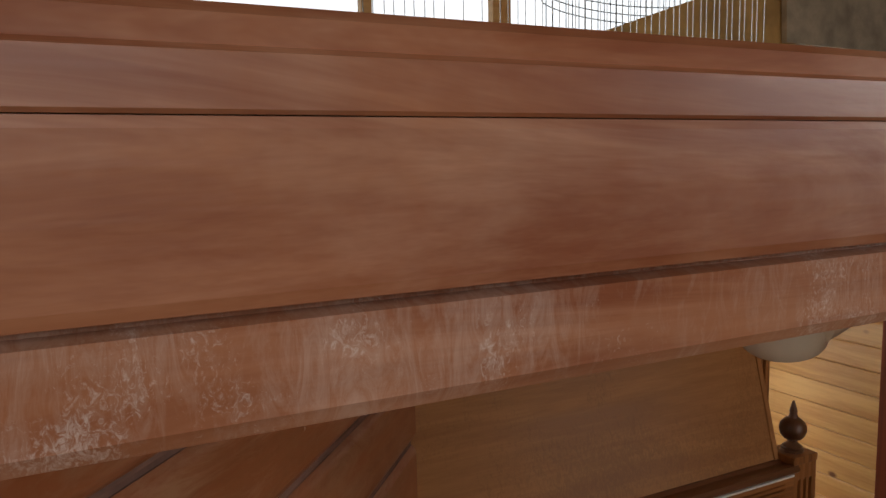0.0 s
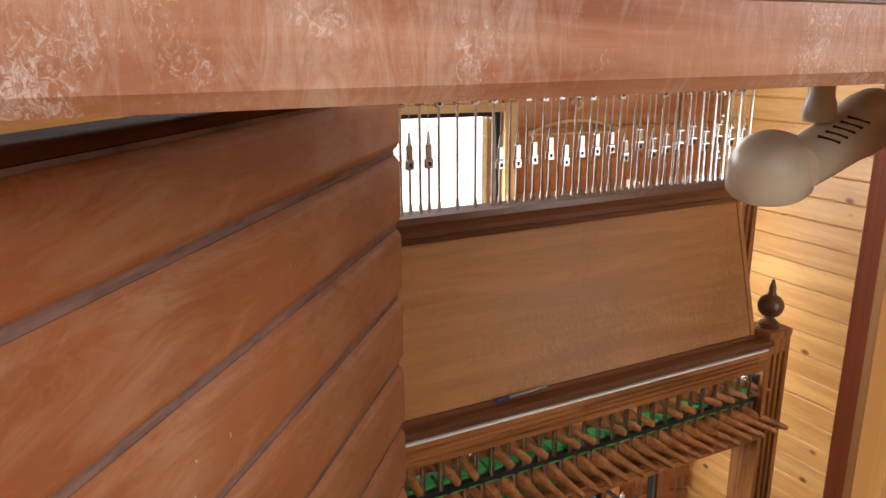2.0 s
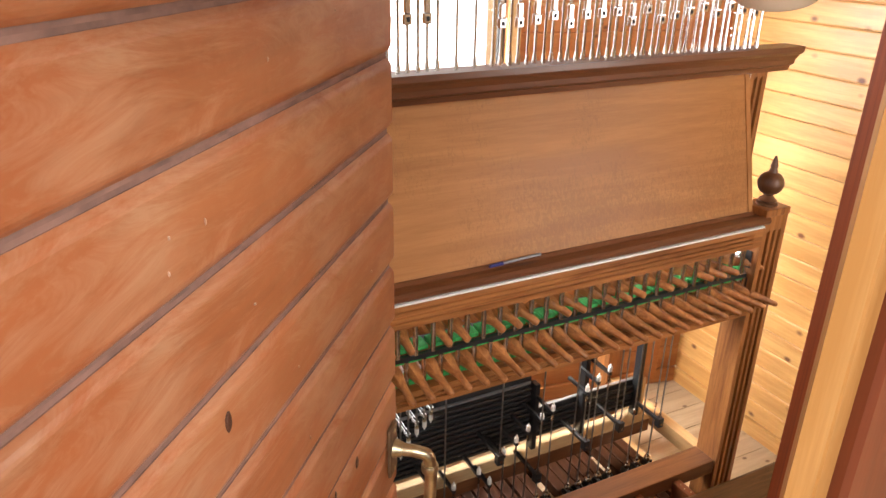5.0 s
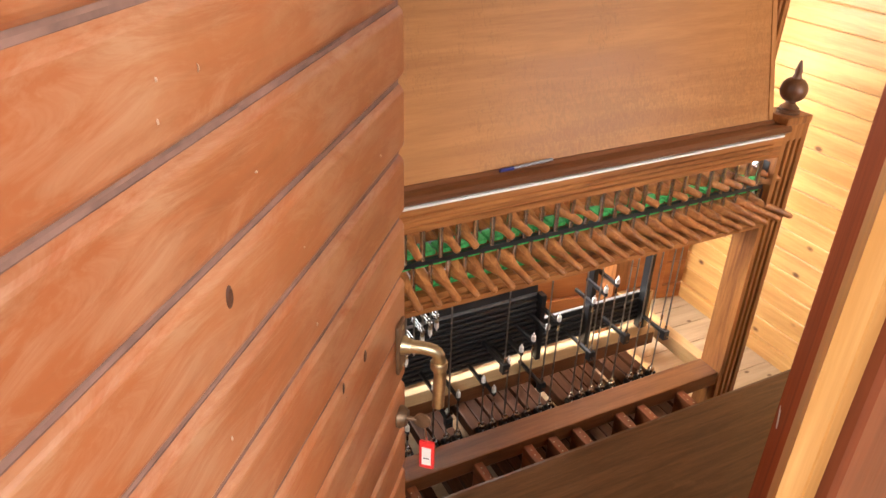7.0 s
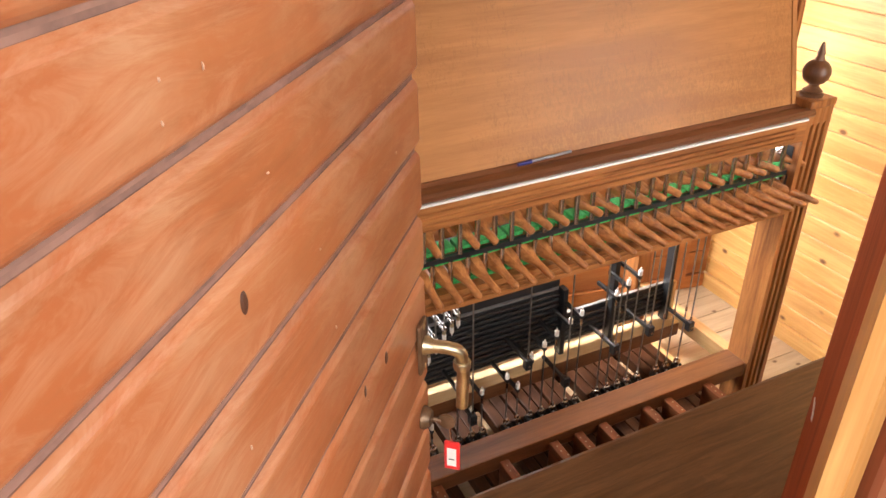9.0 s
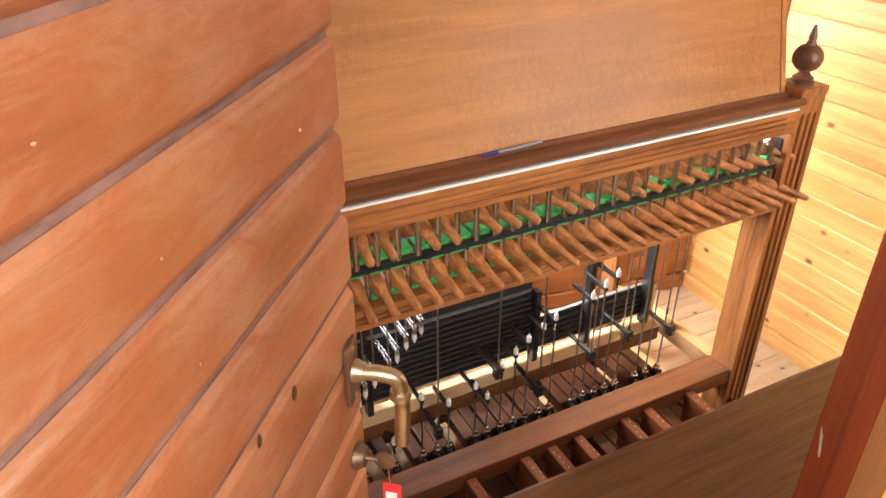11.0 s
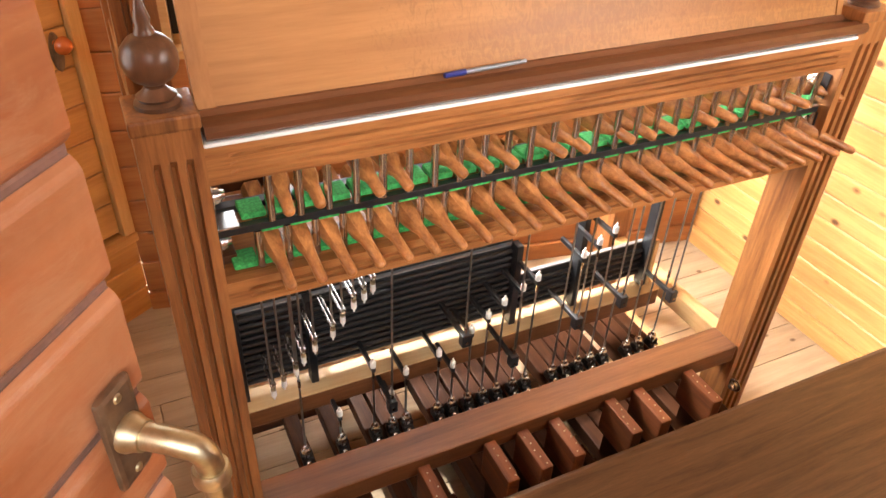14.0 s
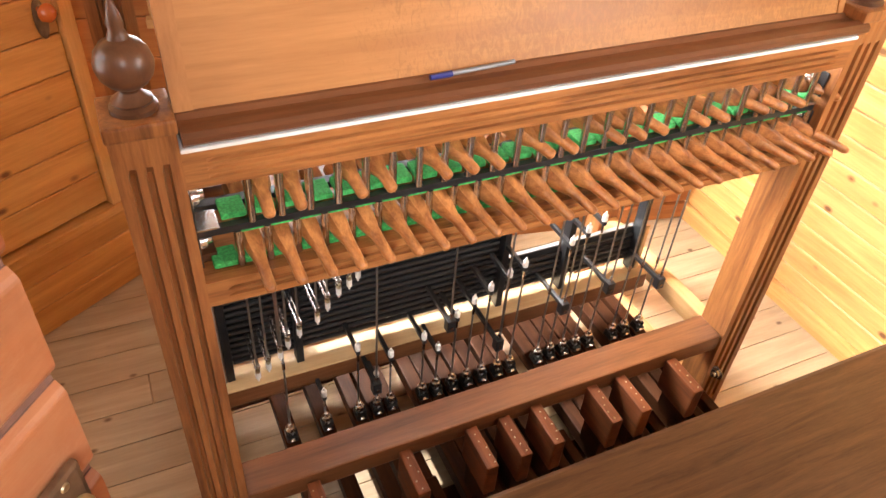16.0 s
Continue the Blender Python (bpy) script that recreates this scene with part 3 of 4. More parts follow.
for u, v, w, h in ((0.385, 1.625, 0.0045, 0.009), (0.63, 1.39, 0.005, 0.008), (0.565, 1.398, 0.0045, 0.007), (0.71, 1.06, 0.006, 0.009), (0.3, 1.25, 0.006, 0.01)):
    part("knot", disc, KNOT_M, door_1, m=pose(u, -0.0002, v, 90, 0, drng.uniform(-12, 12)) @ Matrix.Diagonal((w, h, 1, 1)))
for k in range(14):
    kz = zt - DP * drng.randint(1, 8) + DP * drng.uniform(0.25, 0.75)
    part("nick", nick, PALE_NICK, door_1, m=pose(drng.uniform(0.25, 0.74), -0.0002, kz, 90, 0, drng.uniform(-60, 60)) @ Matrix.Diagonal((drng.uniform(0.0008, 0.0016), drng.uniform(0.001, 0.003), 1, 1)))
HX, HZ = DW - 0.03, 1.318
rose = part("rose_plate", box(HX - 0.015, HX + 0.015, -0.007, -0.001, HZ - 0.04, HZ + 0.036, 0.004), BRONZE, door_1, "tarnished oblong lock plate")
for dz in (-0.032, 0.028):
    part("screw", lathe([(0.0, 0.0016), (0.0025, 0.0012), (0.0034, 0.0)], 10), BRASS, rose, "", True, pose(HX, -0.007, HZ + dz, 90, 0, 0))
part("rosette", lathe([(0.0, 0.0), (0.0125, 0.0), (0.0125, 0.004), (0.0105, 0.008), (0.0098, 0.013), (0.0, 0.013)], 24), BRASS, door_1, "", True, pose(HX, -0.006, HZ, 90, 0, 0))
lever_c = bpy.data.curves.new("lever", "CURVE")
lever_c.dimensions = "3D"
sp = lever_c.splines.new("BEZIER")
pts = [(HX, -0.014, HZ), (HX + 0.002, -0.040, HZ - 0.001), (HX + 0.004, -0.0505, HZ - 0.006), (HX + 0.005, -0.054, HZ - 0.018), (HX + 0.005, -0.054, HZ - 0.095)]
sp.bezier_points.add(len(pts) - 1)
for bp, co in zip(sp.bezier_points, pts):
    bp.co = co
    bp.handle_left_type = bp.handle_right_type = "AUTO"
lever_c.bevel_depth, lever_c.bevel_resolution, lever_c.use_fill_caps = 0.0085, 5, True
lever_c.materials.append(BRASS)
lever = new("door_handle", lever_c)
lever.parent = door_1
tagged(lever, "aged brass lever handle hanging down")
part("collar", lathe([(0.0105, -0.006), (0.0115, -0.004), (0.0115, 0.004), (0.0105, 0.006)], 20), BRASS, lever, "", True, pose(HX + 0.005, -0.054, HZ - 0.026))
KZ = 1.195
part("key_plate", lathe([(0.0, 0.0), (0.016, 0.0), (0.016, 0.004), (0.011, 0.012), (0.0, 0.012)], 20), BRONZE, door_1, "", True, pose(HX, -0.001, KZ, 90, 0, 0))
key = thing("door_key", (0, 0, 0), "metal key in the lock with a red tag", "key", m=door_m @ pose(HX, -0.004, KZ))
part("bow", lathe([(0.0, -0.0015), (0.012, -0.0015), (0.012, 0.0015), (0.0, 0.0015)], 20), BRONZE, key, "", True, pose(0, -0.03, 0, 0, 90, 0))
part("shank", tube((0, 0.0, 0), (0, -0.022, 0), 0.003), BRONZE, key)
part("ring", tube((0, -0.034, -0.008), (0, -0.036, -0.034), 0.0015, seg=6), STEEL, key)
tag = part("tag", box(-0.0025, 0.0025, -0.048, -0.026, -0.086, -0.036, 0.0022), RED, key, "red plastic key tag with a white paper slip")
part("paper_slip", box(-0.0036, -0.0027, -0.0435, -0.0305, -0.078, -0.046), WHITE, tag)
part("writing", box(-0.0042, -0.0037, -0.041, -0.033, -0.066, -0.0645), DARK, tag)

# narrow second leaf, edge on
m, n = wall_frame((0.307, -0.699), (0.084, -0.866))
leaf = thing("door_3", (0, 0, 0), "narrow dark red-brown painted door leaf with chipped edge", "door", kind="structure", m=m)
part("leaf_panel", box(0.0, n, 0.0, 0.034, 0.02, 2.0, 0.004), LEAF, leaf)
chip = bmesh.new()
crng = random.Random(3)
ring = [chip.verts.new((0.07 + 0.022 * crng.uniform(0.7, 1.3) * math.cos(a * 0.628), -0.001, 1.198 + 0.0075 * crng.uniform(0.6, 1.3) * math.sin(a * 0.628))) for a in range(10)]
chip.faces.new(ring)
ext = bmesh.ops.extrude_face_region(chip, geom=chip.faces[:])
bmesh.ops.translate(chip, vec=(0, 0.0015, 0), verts=[v for v in ext["geom"] if isinstance(v, bmesh.types.BMVert)])
part("chipped_paint", chip, WHITE, leaf, "pale bare spot where the paint is chipped")

# ---- the console ----
FY = 0.05                       # front of the frame
XL0, XL1, XR0, XR1 = -0.171, -0.088, 1.14, 1.228
TOP = 1.243
console = thing("carillon_console", (0.53, 0.3, 0), "varnished oak carillon keyboard with two rows of wooden batons", "musical instrument")
CM = pose(-0.53, -0.3, 0)


def cpart(name, bm, material, label="", smooth=False, parent=None, at=None):
    """A part of the console, given in the place's own coordinates."""
    base = console if parent is None else parent
    m = CM @ at if at is not None else CM
    if parent is not None:
        m = at if at is not None else Matrix()
    return part(name, bm, material, base, label, smooth, m)


def fluted(x0, x1, y0, y1, z0, z1, flute0, flute1, n=3, depth=0.009):
    """A square post with flutes on its front, stopping short of the ends."""
    bm = bmesh.new()
    w = x1 - x0

    def section(z, d):
        pts = [(x0, y0)]
        for i in range(n):
            c = x0 + w * (i + 1) / (n + 1)
            h = w / (n + 1) * 0.27
            pts += [(c - h, y0), (c - h * 0.5, y0 + d), (c + h * 0.5, y0 + d), (c + h, y0)]
        pts += [(x1, y0), (x1, y1), (x0, y1)]
        return [bm.verts.new((*p, z)) for p in pts]
    rings = [section(z0, 0.0004), section(flute0 - 0.012, 0.0004), section(flute0, depth), section(flute1, depth), section(flute1 + 0.012, 0.0004), section(z1, 0.0004)]
    for a, b in zip(rings, rings[1:]):
        k = len(a)
        for i in range(k):
            bm.faces.new((a[i], a[(i + 1) % k], b[(i + 1) % k], b[i]))
    bm.faces.new(rings[0][::-1])
    bm.faces.new(rings[-1])
    return bm


FINIAL = [(0.030, 0.0), (0.030, 0.006), (0.024, 0.010), (0.026, 0.014), (0.018, 0.02), (0.013, 0.026), (0.014, 0.03), (0.024, 0.036), (0.032, 0.046), (0.0355, 0.058), (0.0355, 0.066), (0.032, 0.078),
          (0.024, 0.088), (0.013, 0.094), (0.012, 0.098), (0.009, 0.105), (0.0105, 0.112), (0.006, 0.13), (0.003, 0.14), (0.0, 0.141)]
PD = 0.085
for x0, x1 in ((XL0, XL1), (XR0, XR1)):
    p = cpart("post", fluted(x0, x1, FY, FY + PD, 0.0, TOP - 0.022, 0.12, TOP - 0.075), OAK_V)
    part("post_cap", box(x0 - 0.003, x1 + 0.003, FY - 0.003, FY + PD + 0.003, TOP - 0.022, TOP, 0.004), OAK_V, p)
    part("finial", lathe(FINIAL, 28), WALNUT_V, p, "dark turned ball finial with a spire", True, pose((x0 + x1) / 2, FY + PD / 2, TOP))
    cpart("back_post", box(x0 + 0.01, x1 - 0.01, 0.62, 0.69, 0.0, 1.58, 0.004), OAK_V)
    cpart("upper_post", fluted(x0 + 0.012, x1 - 0.012, 0.2, 0.26, TOP - 0.05, 1.60, TOP, 1.57, n=2), OAK_V)
    cpart("side_sill", box(x0 + 0.01, x1 - 0.02, FY + PD, 0.62, 0.02, 0.115, 0.004), RAW_Y, "bare pale wooden sill")
    cpart("lower_side_rail", box((x0 + x1) / 2 - 0.018, (x0 + x1) / 2 + 0.024, FY + PD, 0.62, 0.285, 0.342, 0.003), RAW_Y, "bare pale wooden side rail")
    cpart("side_rail", box(x0 + 0.015, x1 - 0.02, FY + PD, 0.62, 1.08, 1.19, 0.004), OAK_Y)


def grooved_rail(x0, x1, y, z0, z1, depth, grooves, inset=0.03, gd=0.006):
    """A rail with long grooves run in its face."""
    bm = bmesh.new()
    prof = [(y, z0)]
    for g in grooves:
        prof += [(y, g - 0.0034), (y + gd, g - 0.0018), (y + gd, g + 0.0018), (y, g + 0.0034)]
    prof += [(y, z1), (y + depth, z1), (y + depth, z0)]
    flat = [(y if abs(u - y) <= gd + 1e-6 else u, v) for u, v in prof]
    rings = [[bm.verts.new((x, u, v)) for u, v in pr] for x, pr in ((x0, flat), (x0 + inset, flat), (x0 + inset + 0.012, prof), (x1 - inset - 0.012, prof), (x1 - inset, flat), (x1, flat))]
    k = len(prof)
    for a, b in zip(rings, rings[1:]):
        for i in range(k):
            bm.faces.new((a[i], a[(i + 1) % k], b[(i + 1) % k], b[i]))
    bm.faces.new(rings[0])
    bm.faces.new(rings[-1][::-1])
    return bm


cpart("upper_rail", grooved_rail(XL1, XR0, FY, 1.134, 1.192, 0.03, (1.150, 1.163, 1.176)), OAK)
cpart("key_rail", grooved_rail(XL1, XR0, FY, 0.915, 0.963, 0.02, (0.932, 0.945)), OAK)
cpart("low_rail", box(XL1, XR0, FY + 0.006, FY + 0.09, 0.325, 0.376, 0.004), OAK_MID)
cpart("back_beam", box(XL1 - 0.0, XR0 + 0.0, 0.36, 0.43, 0.285, 0.3375, 0.004), OAK_MID, "brown wooden cross beam")
# paler colour puts the window light into the beam's top face
cpart("beam_top", box(XL1 + 0.001, XR0 - 0.001, 0.3585, 0.4315, 0.338, 0.342, 0.0015), LIT_TOP, "top face of the beam, coloured paler as if lit")
cpart("back_rail", box(XL1, XR0, 0.63, 0.67, 1.4, 1.5, 0.003), OAK)

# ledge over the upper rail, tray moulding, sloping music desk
# white colour stands in for window light glancing off the oak ledge
cpart("ledge", box(XL1, XR0, FY - 0.004, FY + 0.07, 1.1925, 1.1985, 0.002), WHITE, "ledge coloured white for the window light on it")
tray_prof = [(0.062, 1.2), (0.036, 1.202), (0.030, 1.208), (0.030, 1.216), (0.036, 1.222), (0.05, 1.225), (0.058, 1.219), (0.075, 1.219), (0.082, 1.225), (0.095, 1.225), (0.095, 1.2)]
cpart("tray_moulding", extrude_profile([(u + 0.010, v + 0.0006) for u, v in tray_prof], XL1 + 0.004, XR0 + 0.012), WALNUT)
DESK0, DESK1 = (0.098, 1.221), (0.196, 1.592)


def desk_prism(x0, x1, s0, s1, proud, thick):
    d = Vector((DESK1[0] - DESK0[0], DESK1[1] - DESK0[1]))
    n = Vector((-d.y, d.x)).normalized()
    a, b = Vector(DESK0) + d * s0, Vector(DESK0) + d * s1
    p = [a + n * proud, b + n * proud, b + n * (proud - thick), a + n * (proud - thick)]
    return extrude_profile([tuple(q) for q in p], x0, x1)


desk = cpart("music_desk", desk_prism(XL1 + 0.03, XR0 - 0.018, 0.0, 1.0, 0.0, 0.014), FLECKED, "sloping music desk of quartered oak veneer")
part("stile", desk_prism(XL1 + 0.004, XL1 + 0.0298, 0, 1, 0.003, 0.02), VENEER_V, desk)
part("stile", desk_prism(XR0 - 0.0178, XR0 - 0.002, 0, 1, 0.003, 0.02), VENEER_V, desk)
CX0, CX1 = XL0 + 0.002, XR1 + 0.035
cz = 1.598
corn = [(0.175, cz), (0.172, cz + 0.012), (0.16, cz + 0.02), (0.158, cz + 0.032), (0.148, cz + 0.045), (0.138, cz + 0.052), (0.134, cz + 0.056), (0.134, cz + 0.070), (0.20, cz + 0.070), (0.20, cz)]
cpart("cornice", extrude_profile(corn, CX0, CX1), WALNUT, "dark moulded cornice")

# key bed: black bars, felt, pins, batons
BARZ = 1.036
cpart("pin_bar", box(XL1 + 0.002, XR0 - 0.002, 0.074, 0.088, BARZ - 0.006, BARZ + 0.006, 0.001), BLACK, "black steel bar under green felt")
cpart("bar_bracket", box(XL1 + 0.001, XL1 + 0.035, 0.072, 0.12, BARZ + 0.0065, BARZ + 0.0095, 0.001), STEEL)
cpart("bar_bracket", box(XR0 - 0.035, XR0 - 0.001, 0.072, 0.12, BARZ + 0.0065, BARZ + 0.0095, 0.001), STEEL)
cpart("rear_bar", box(XL1 + 0.002, XR0 - 0.002, 0.135, 0.155, BARZ - 0.006, BARZ + 0.006, 0.001), BLACK)

NX = [-0.006 + 0.0447 * i for i in range(26)]
TX = [0.0482 * i for i in range(26)]
# the row begins on G: sharps after G A C D F G A ...
scale_names = ["GABCDEF"[i % 7] for i in range(26)]
SHARP = [i for i in range(25) if scale_names[i] in "GACDF"]


def baton(root, tip, r_root, r_tip, shank):
    """A wooden baton: a broad flat shank that narrows into a round tapered handle with a rounded end."""
    root, tip = Vector(root), Vector(tip)
    d = (tip - root)
    ln = d.length
    q = d.to_track_quat("Y", "Z").to_matrix().to_4x4()
    bm = bmesh.new()
    seg = 10
    stations = [(-0.10, 0.0158, 0.018, 1), (0.0, 0.0162, 0.017, 1), (0.12, 0.0160, 0.0165, 1), (0.24, 0.0138, 0.0145, 1), (0.36, 0.0112, 0.0118, 0.7), (0.48, r_root, r_root, 0.15), (0.65, r_root * 0.92, r_root * 0.92, 0), (0.93, r_tip, r_tip, 0), (0.98, r_tip * 0.75, r_tip * 0.75, 0), (1.0, r_tip * 0.3, r_tip * 0.3, 0)]
    rings = []
    for s, rx, rz, sq in stations:
        y = s * ln if s >= 0 else s
        ring = []
        for i in range(seg):
            a = 2 * math.pi * (i + 0.5) / seg
            c, sn = math.cos(a), math.sin(a)
            k = 1 + sq * (1 / max(abs(c), abs(sn)) - 1) * 0.85
            drop = -0.004 * sq
            ring.append(bm.verts.new((rx * c * k, y, rz * sn * k + drop)))
        rings.append(ring)
    for a, b in zip(rings, rings[1:]):
        for i in range(seg):
            bm.faces.new((a[i], a[(i + 1) % seg], b[(i + 1) % seg], b[i]))
    bm.faces.new(rings[0])
    bm.faces.new(rings[-1])
    bmesh.ops.transform(bm, matrix=q, verts=bm.verts)
    return bm


rng = random.Random(5)
for i in range(26):
    root = Vector((NX[i], 0.095, 1.0))
    tip = Vector((TX[i], 0.004, 0.958 + rng.uniform(-0.0015, 0.0015)))
    cpart("natural_baton", baton((0, 0, 0), tip - root, 0.0098, 0.0088, 0), OAK_Y, smooth=True, at=pose(*root))
for i in SHARP:
    xs = (NX[i] + NX[i + 1]) / 2 + 0.002
    root = Vector((xs, 0.115, 1.088))
    tip = Vector(((TX[i] + TX[i + 1]) / 2 - 0.006, 0.052, 1.062 + rng.uniform(-0.0015, 0.0015)))
    cpart("sharp_baton", baton((0, 0, 0), tip - root, 0.0108, 0.0094, 0), OAK_Y, smooth=True, at=pose(*root))

pin_mesh = mesh_of("guide_pin", tube((0, 0, 0), (0, 0, 0.0655), 0.0062, seg=12), STEEL, True)
pin_tall = mesh_of("guide_pin", tube((0, 0, 0), (0, 0, 0.0905), 0.0068, seg=12), STEEL, True)
felt_m = mesh_of("felt_pad", box(-0.0190, 0.0190, -0.021, 0.021, 0, 0.010, 0.003), FELT)
felt_hi = mesh_of("felt_strip", box(-0.0205, 0.0205, -0.012, 0.012, 0, 0.007, 0.0015), FELT)
felt_gap = mesh_of("felt_pad", box(-0.0190, 0.0190, -0.022, 0.022, 0, 0.011, 0.003), FELT)
pin_x = [NX[0] - 0.0224] + [(NX[i] + NX[i + 1]) / 2 for i in range(25)] + [NX[25] + 0.0224]
for x in pin_x:
    cpart("guide_pin", pin_mesh, STEEL, at=pose(x, 0.0775, 0.964))
for i in range(26):
    cpart("felt_pad", felt_m, FELT, at=pose(NX[i], 0.098, 0.963))
    cpart("felt_strip", felt_hi, FELT, at=pose(NX[i], 0.091, BARZ - 0.0135))
cpart("felt_pad", felt_m, FELT, at=pose(NX[0] - 0.045, 0.098, 0.963))
taken = set()
for i in SHARP:
    for x in (NX[i] + 0.0015, NX[i + 1] + 0.0015):
        k = round(x, 4)
        if k not in taken:
            taken.add(k)
            cpart("guide_pin", pin_tall, STEEL, at=pose(x, 0.0785, BARZ + 0.006))
cpart("felt_pad", felt_gap, FELT, at=pose(NX[0] - 0.0223, 0.112, BARZ + 0.0062))
cpart("end_panel", box(XL1 + 0.001, XL1 + 0.14, 0.305, 0.315, 0.965, 1.13, 0.002), OAK_DARK, "dark red-brown panel behind the keys")
for i in range(26):
    cpart("felt_pad", felt_gap, FELT, at=pose(NX[i] + 0.0223, 0.112, BARZ + 0.0062))
cpart("felt_strip", box(XL1 + 0.03, XR0 - 0.03, FY + 0.031, FY + 0.055, 1.126, 1.1335), FELT)
# added dark blocks, darken the sunlit ends of the key bed
for x0, x1 in ((XL1 + 0.001, XL1 + 0.028), (XR0 - 0.028, XR0 - 0.001)):
    cpart("end_block", box(x0, x1, 0.17, 0.30, 0.963, 1.13, 0.003), OAK_DARK)
    cpart("end_block", box(x0, x1, 0.1, 0.169, 0.963, 0.978, 0.002), OAK_DARK)
cpart("key_bed", box(XL1, XR0, 0.0705, 0.30, 0.94, 0.9625, 0.002), OAK)

bolt_prof = [(0.0, 0.0), (0.019, 0.0), (0.019, 0.003), (0.013, 0.004), (0.013, 0.012), (0.008, 0.0135), (0.007, 0.02), (0.0, 0.0205)]
for x, s in ((XL1 + 0.0035, 1), (XR0 - 0.0035, -1)):
    for z in (1.085, 1.003):
        cpart("bolt_plate", box(x - 0.003 if s > 0 else x, x if s > 0 else x + 0.003, 0.07, 0.14, z - 0.026, z + 0.026, 0.001), BLACK)
        cpart("bolt", lathe(bolt_prof, 16), CHROME, "shiny steel bolt", True, at=pose(x, 0.105, z, 0, 90 * s, 0))

# ---- pen on the tray ----
pen = thing("ballpoint_pen", (0.30, 0.085, 1.2325), "blue-capped clear plastic ballpoint pen on the tray", "pen", m=pose(0.288, 0.083, 1.2285, 0, 0, 4))
part("barrel", tube((0.024, 0, 0), (0.135, 0, 0), 0.0038, 0.0036, 8), clear_m, pen)
part("cap", tube((-0.012, 0, 0), (0.024, 0, 0), 0.0042, 0.005, 10), BLUE, pen, "blue plastic cap")
part("refill", tube((0.045, 0, 0), (0.13, 0, 0), 0.0012, 0.0012, 6), WIRE, pen)

# ---- wires and turnbuckles over the console ----
def transmission(x, y, ztb, zbase, top):
    w = thing("transmission_wire", (x, y, zbase), "steel wire and rod with an adjusting turnbuckle", "wire", "wires over the keyboard")
    h = ztb - zbase
    part("rod", tube((0, 0, 0), (0, 0, h), 0.0033, seg=8), STEEL, w, smooth=True)
    part("socket", tube((0, 0, 0.0), (0, 0, 0.022), 0.0062, 0.004, 8), STEEL, w, smooth=True)
    t = part("turnbuckle", box(-0.009, 0.009, -0.006, 0.006, h, h + 0.022, 0.002), STEEL, w, "polished steel turnbuckle")
    part("slot", box(-0.0035, 0.0035, -0.0067, -0.0059, h + 0.006, h + 0.015), DARK, t)
    part("fork", box(-0.0062, 0.0062, -0.005, 0.005, h + 0.022, h + 0.052, 0.0015), STEEL, t)
    part("hook", tube((0, 0, h + 0.052), (0, 0, h + 0.078), 0.005, 0.0025, 8), STEEL, t)
    part("wire", tube((0, 0, h + 0.075), (0, 0, top - zbase), 0.0011, seg=5), WIRE, w)
    return w


ztop = cz + 0.070
for i in range(26):
    transmission(NX[i] + 0.003, 0.168, 1.897 + rng.uniform(-0.006, 0.006), ztop, 3.45)
for i in range(25):
    if i not in (4, 5, 6):
        transmission((NX[i] + NX[i + 1]) / 2 + 0.003, 0.172, 1.752 + rng.uniform(-0.014, 0.014), ztop, 3.45)

# ---- roller board behind the pedals ----
RY = 0.40
roller_board = thing("roller_board", (0.53, 0.43, 0.342), "black board of steel rollers with forward arms behind the pedals", "mechanism")
RM = pose(-0.53, -0.43, -0.342)


def rpart(name, bm, material, label="", smooth=False, parent=None, at=None):
    base = roller_board if parent is None else parent
    m = (RM if parent is None else Matrix()) @ (at if at is not None else Matrix())
    return part(name, bm, material, base, label, smooth, m)


rpart("board", box(-0.05, 0.665, RY + 0.022, RY + 0.034, 0.372, 0.585, 0.002), CARD)
rpart("board", box(0.667, 1.10, RY + 0.022, RY + 0.034, 0.372, 0.478, 0.002), CARD)
# added dark sheet, hides the bright gap below the key rail
rpart("gap_cover", box(-0.05, 0.665, RY + 0.0345, RY + 0.04, 0.56, 0.65, 0.001), CARD)
rpart("top_edge", box(-0.05, 0.665, RY + 0.0215, RY + 0.0335, 0.5855, 0.590, 0.001), GREY)
rpart("top_edge", box(0.667, 1.10, RY + 0.0215, RY + 0.0335, 0.4785, 0.483, 0.001), GREY)
for x, z1 in ((-0.052, 0.6), (0.115, 0.6), (0.662, 0.6), (0.86, 0.93), (1.10, 0.93)):
    rpart("bracket_post", box(x - 0.009, x + 0.009, RY - 0.01, RY + 0.021, 0.3425, z1, 0.0015), BLACK)
rpart("end_board", box(1.111, 1.124, RY - 0.012, RY + 0.04, 0.3425, 0.5, 0.0015), RAW, "pale bare wooden end board")
rpart("end_plate", box(-0.076, -0.064, RY - 0.012, RY + 0.03, 0.3425, 0.6, 0.0015), GREY, "grey metal end plate")
for k in range(11):
    z = 0.38 + 0.0195 * k
    x1 = 0.65 if z > 0.47 else 1.09
    rpart("roller", tube((-0.04, RY + 0.014, z), (x1, RY + 0.014, z), 0.0062, seg=8), BLACK, smooth=True)
lab = mesh_of("number_label", box(-0.006, 0.006, RY - 0.0215, RY - 0.0205, 0.343, 0.352), WHITE)
for k in range(22):
    rpart("number_label", lab, WHITE, at=pose(0.08 + k * 0.046 + rng.uniform(-0.004, 0.004), 0.042, 0.03))

NUTX = [0.055, 0.146, 0.233, 0.279, 0.317, 0.404, 0.444, 0.49, 0.534, 0.576, 0.625, 0.665, 0.751, 0.793, 0.835, 0.877, 0.921, 1.003, 1.046, 1.097]
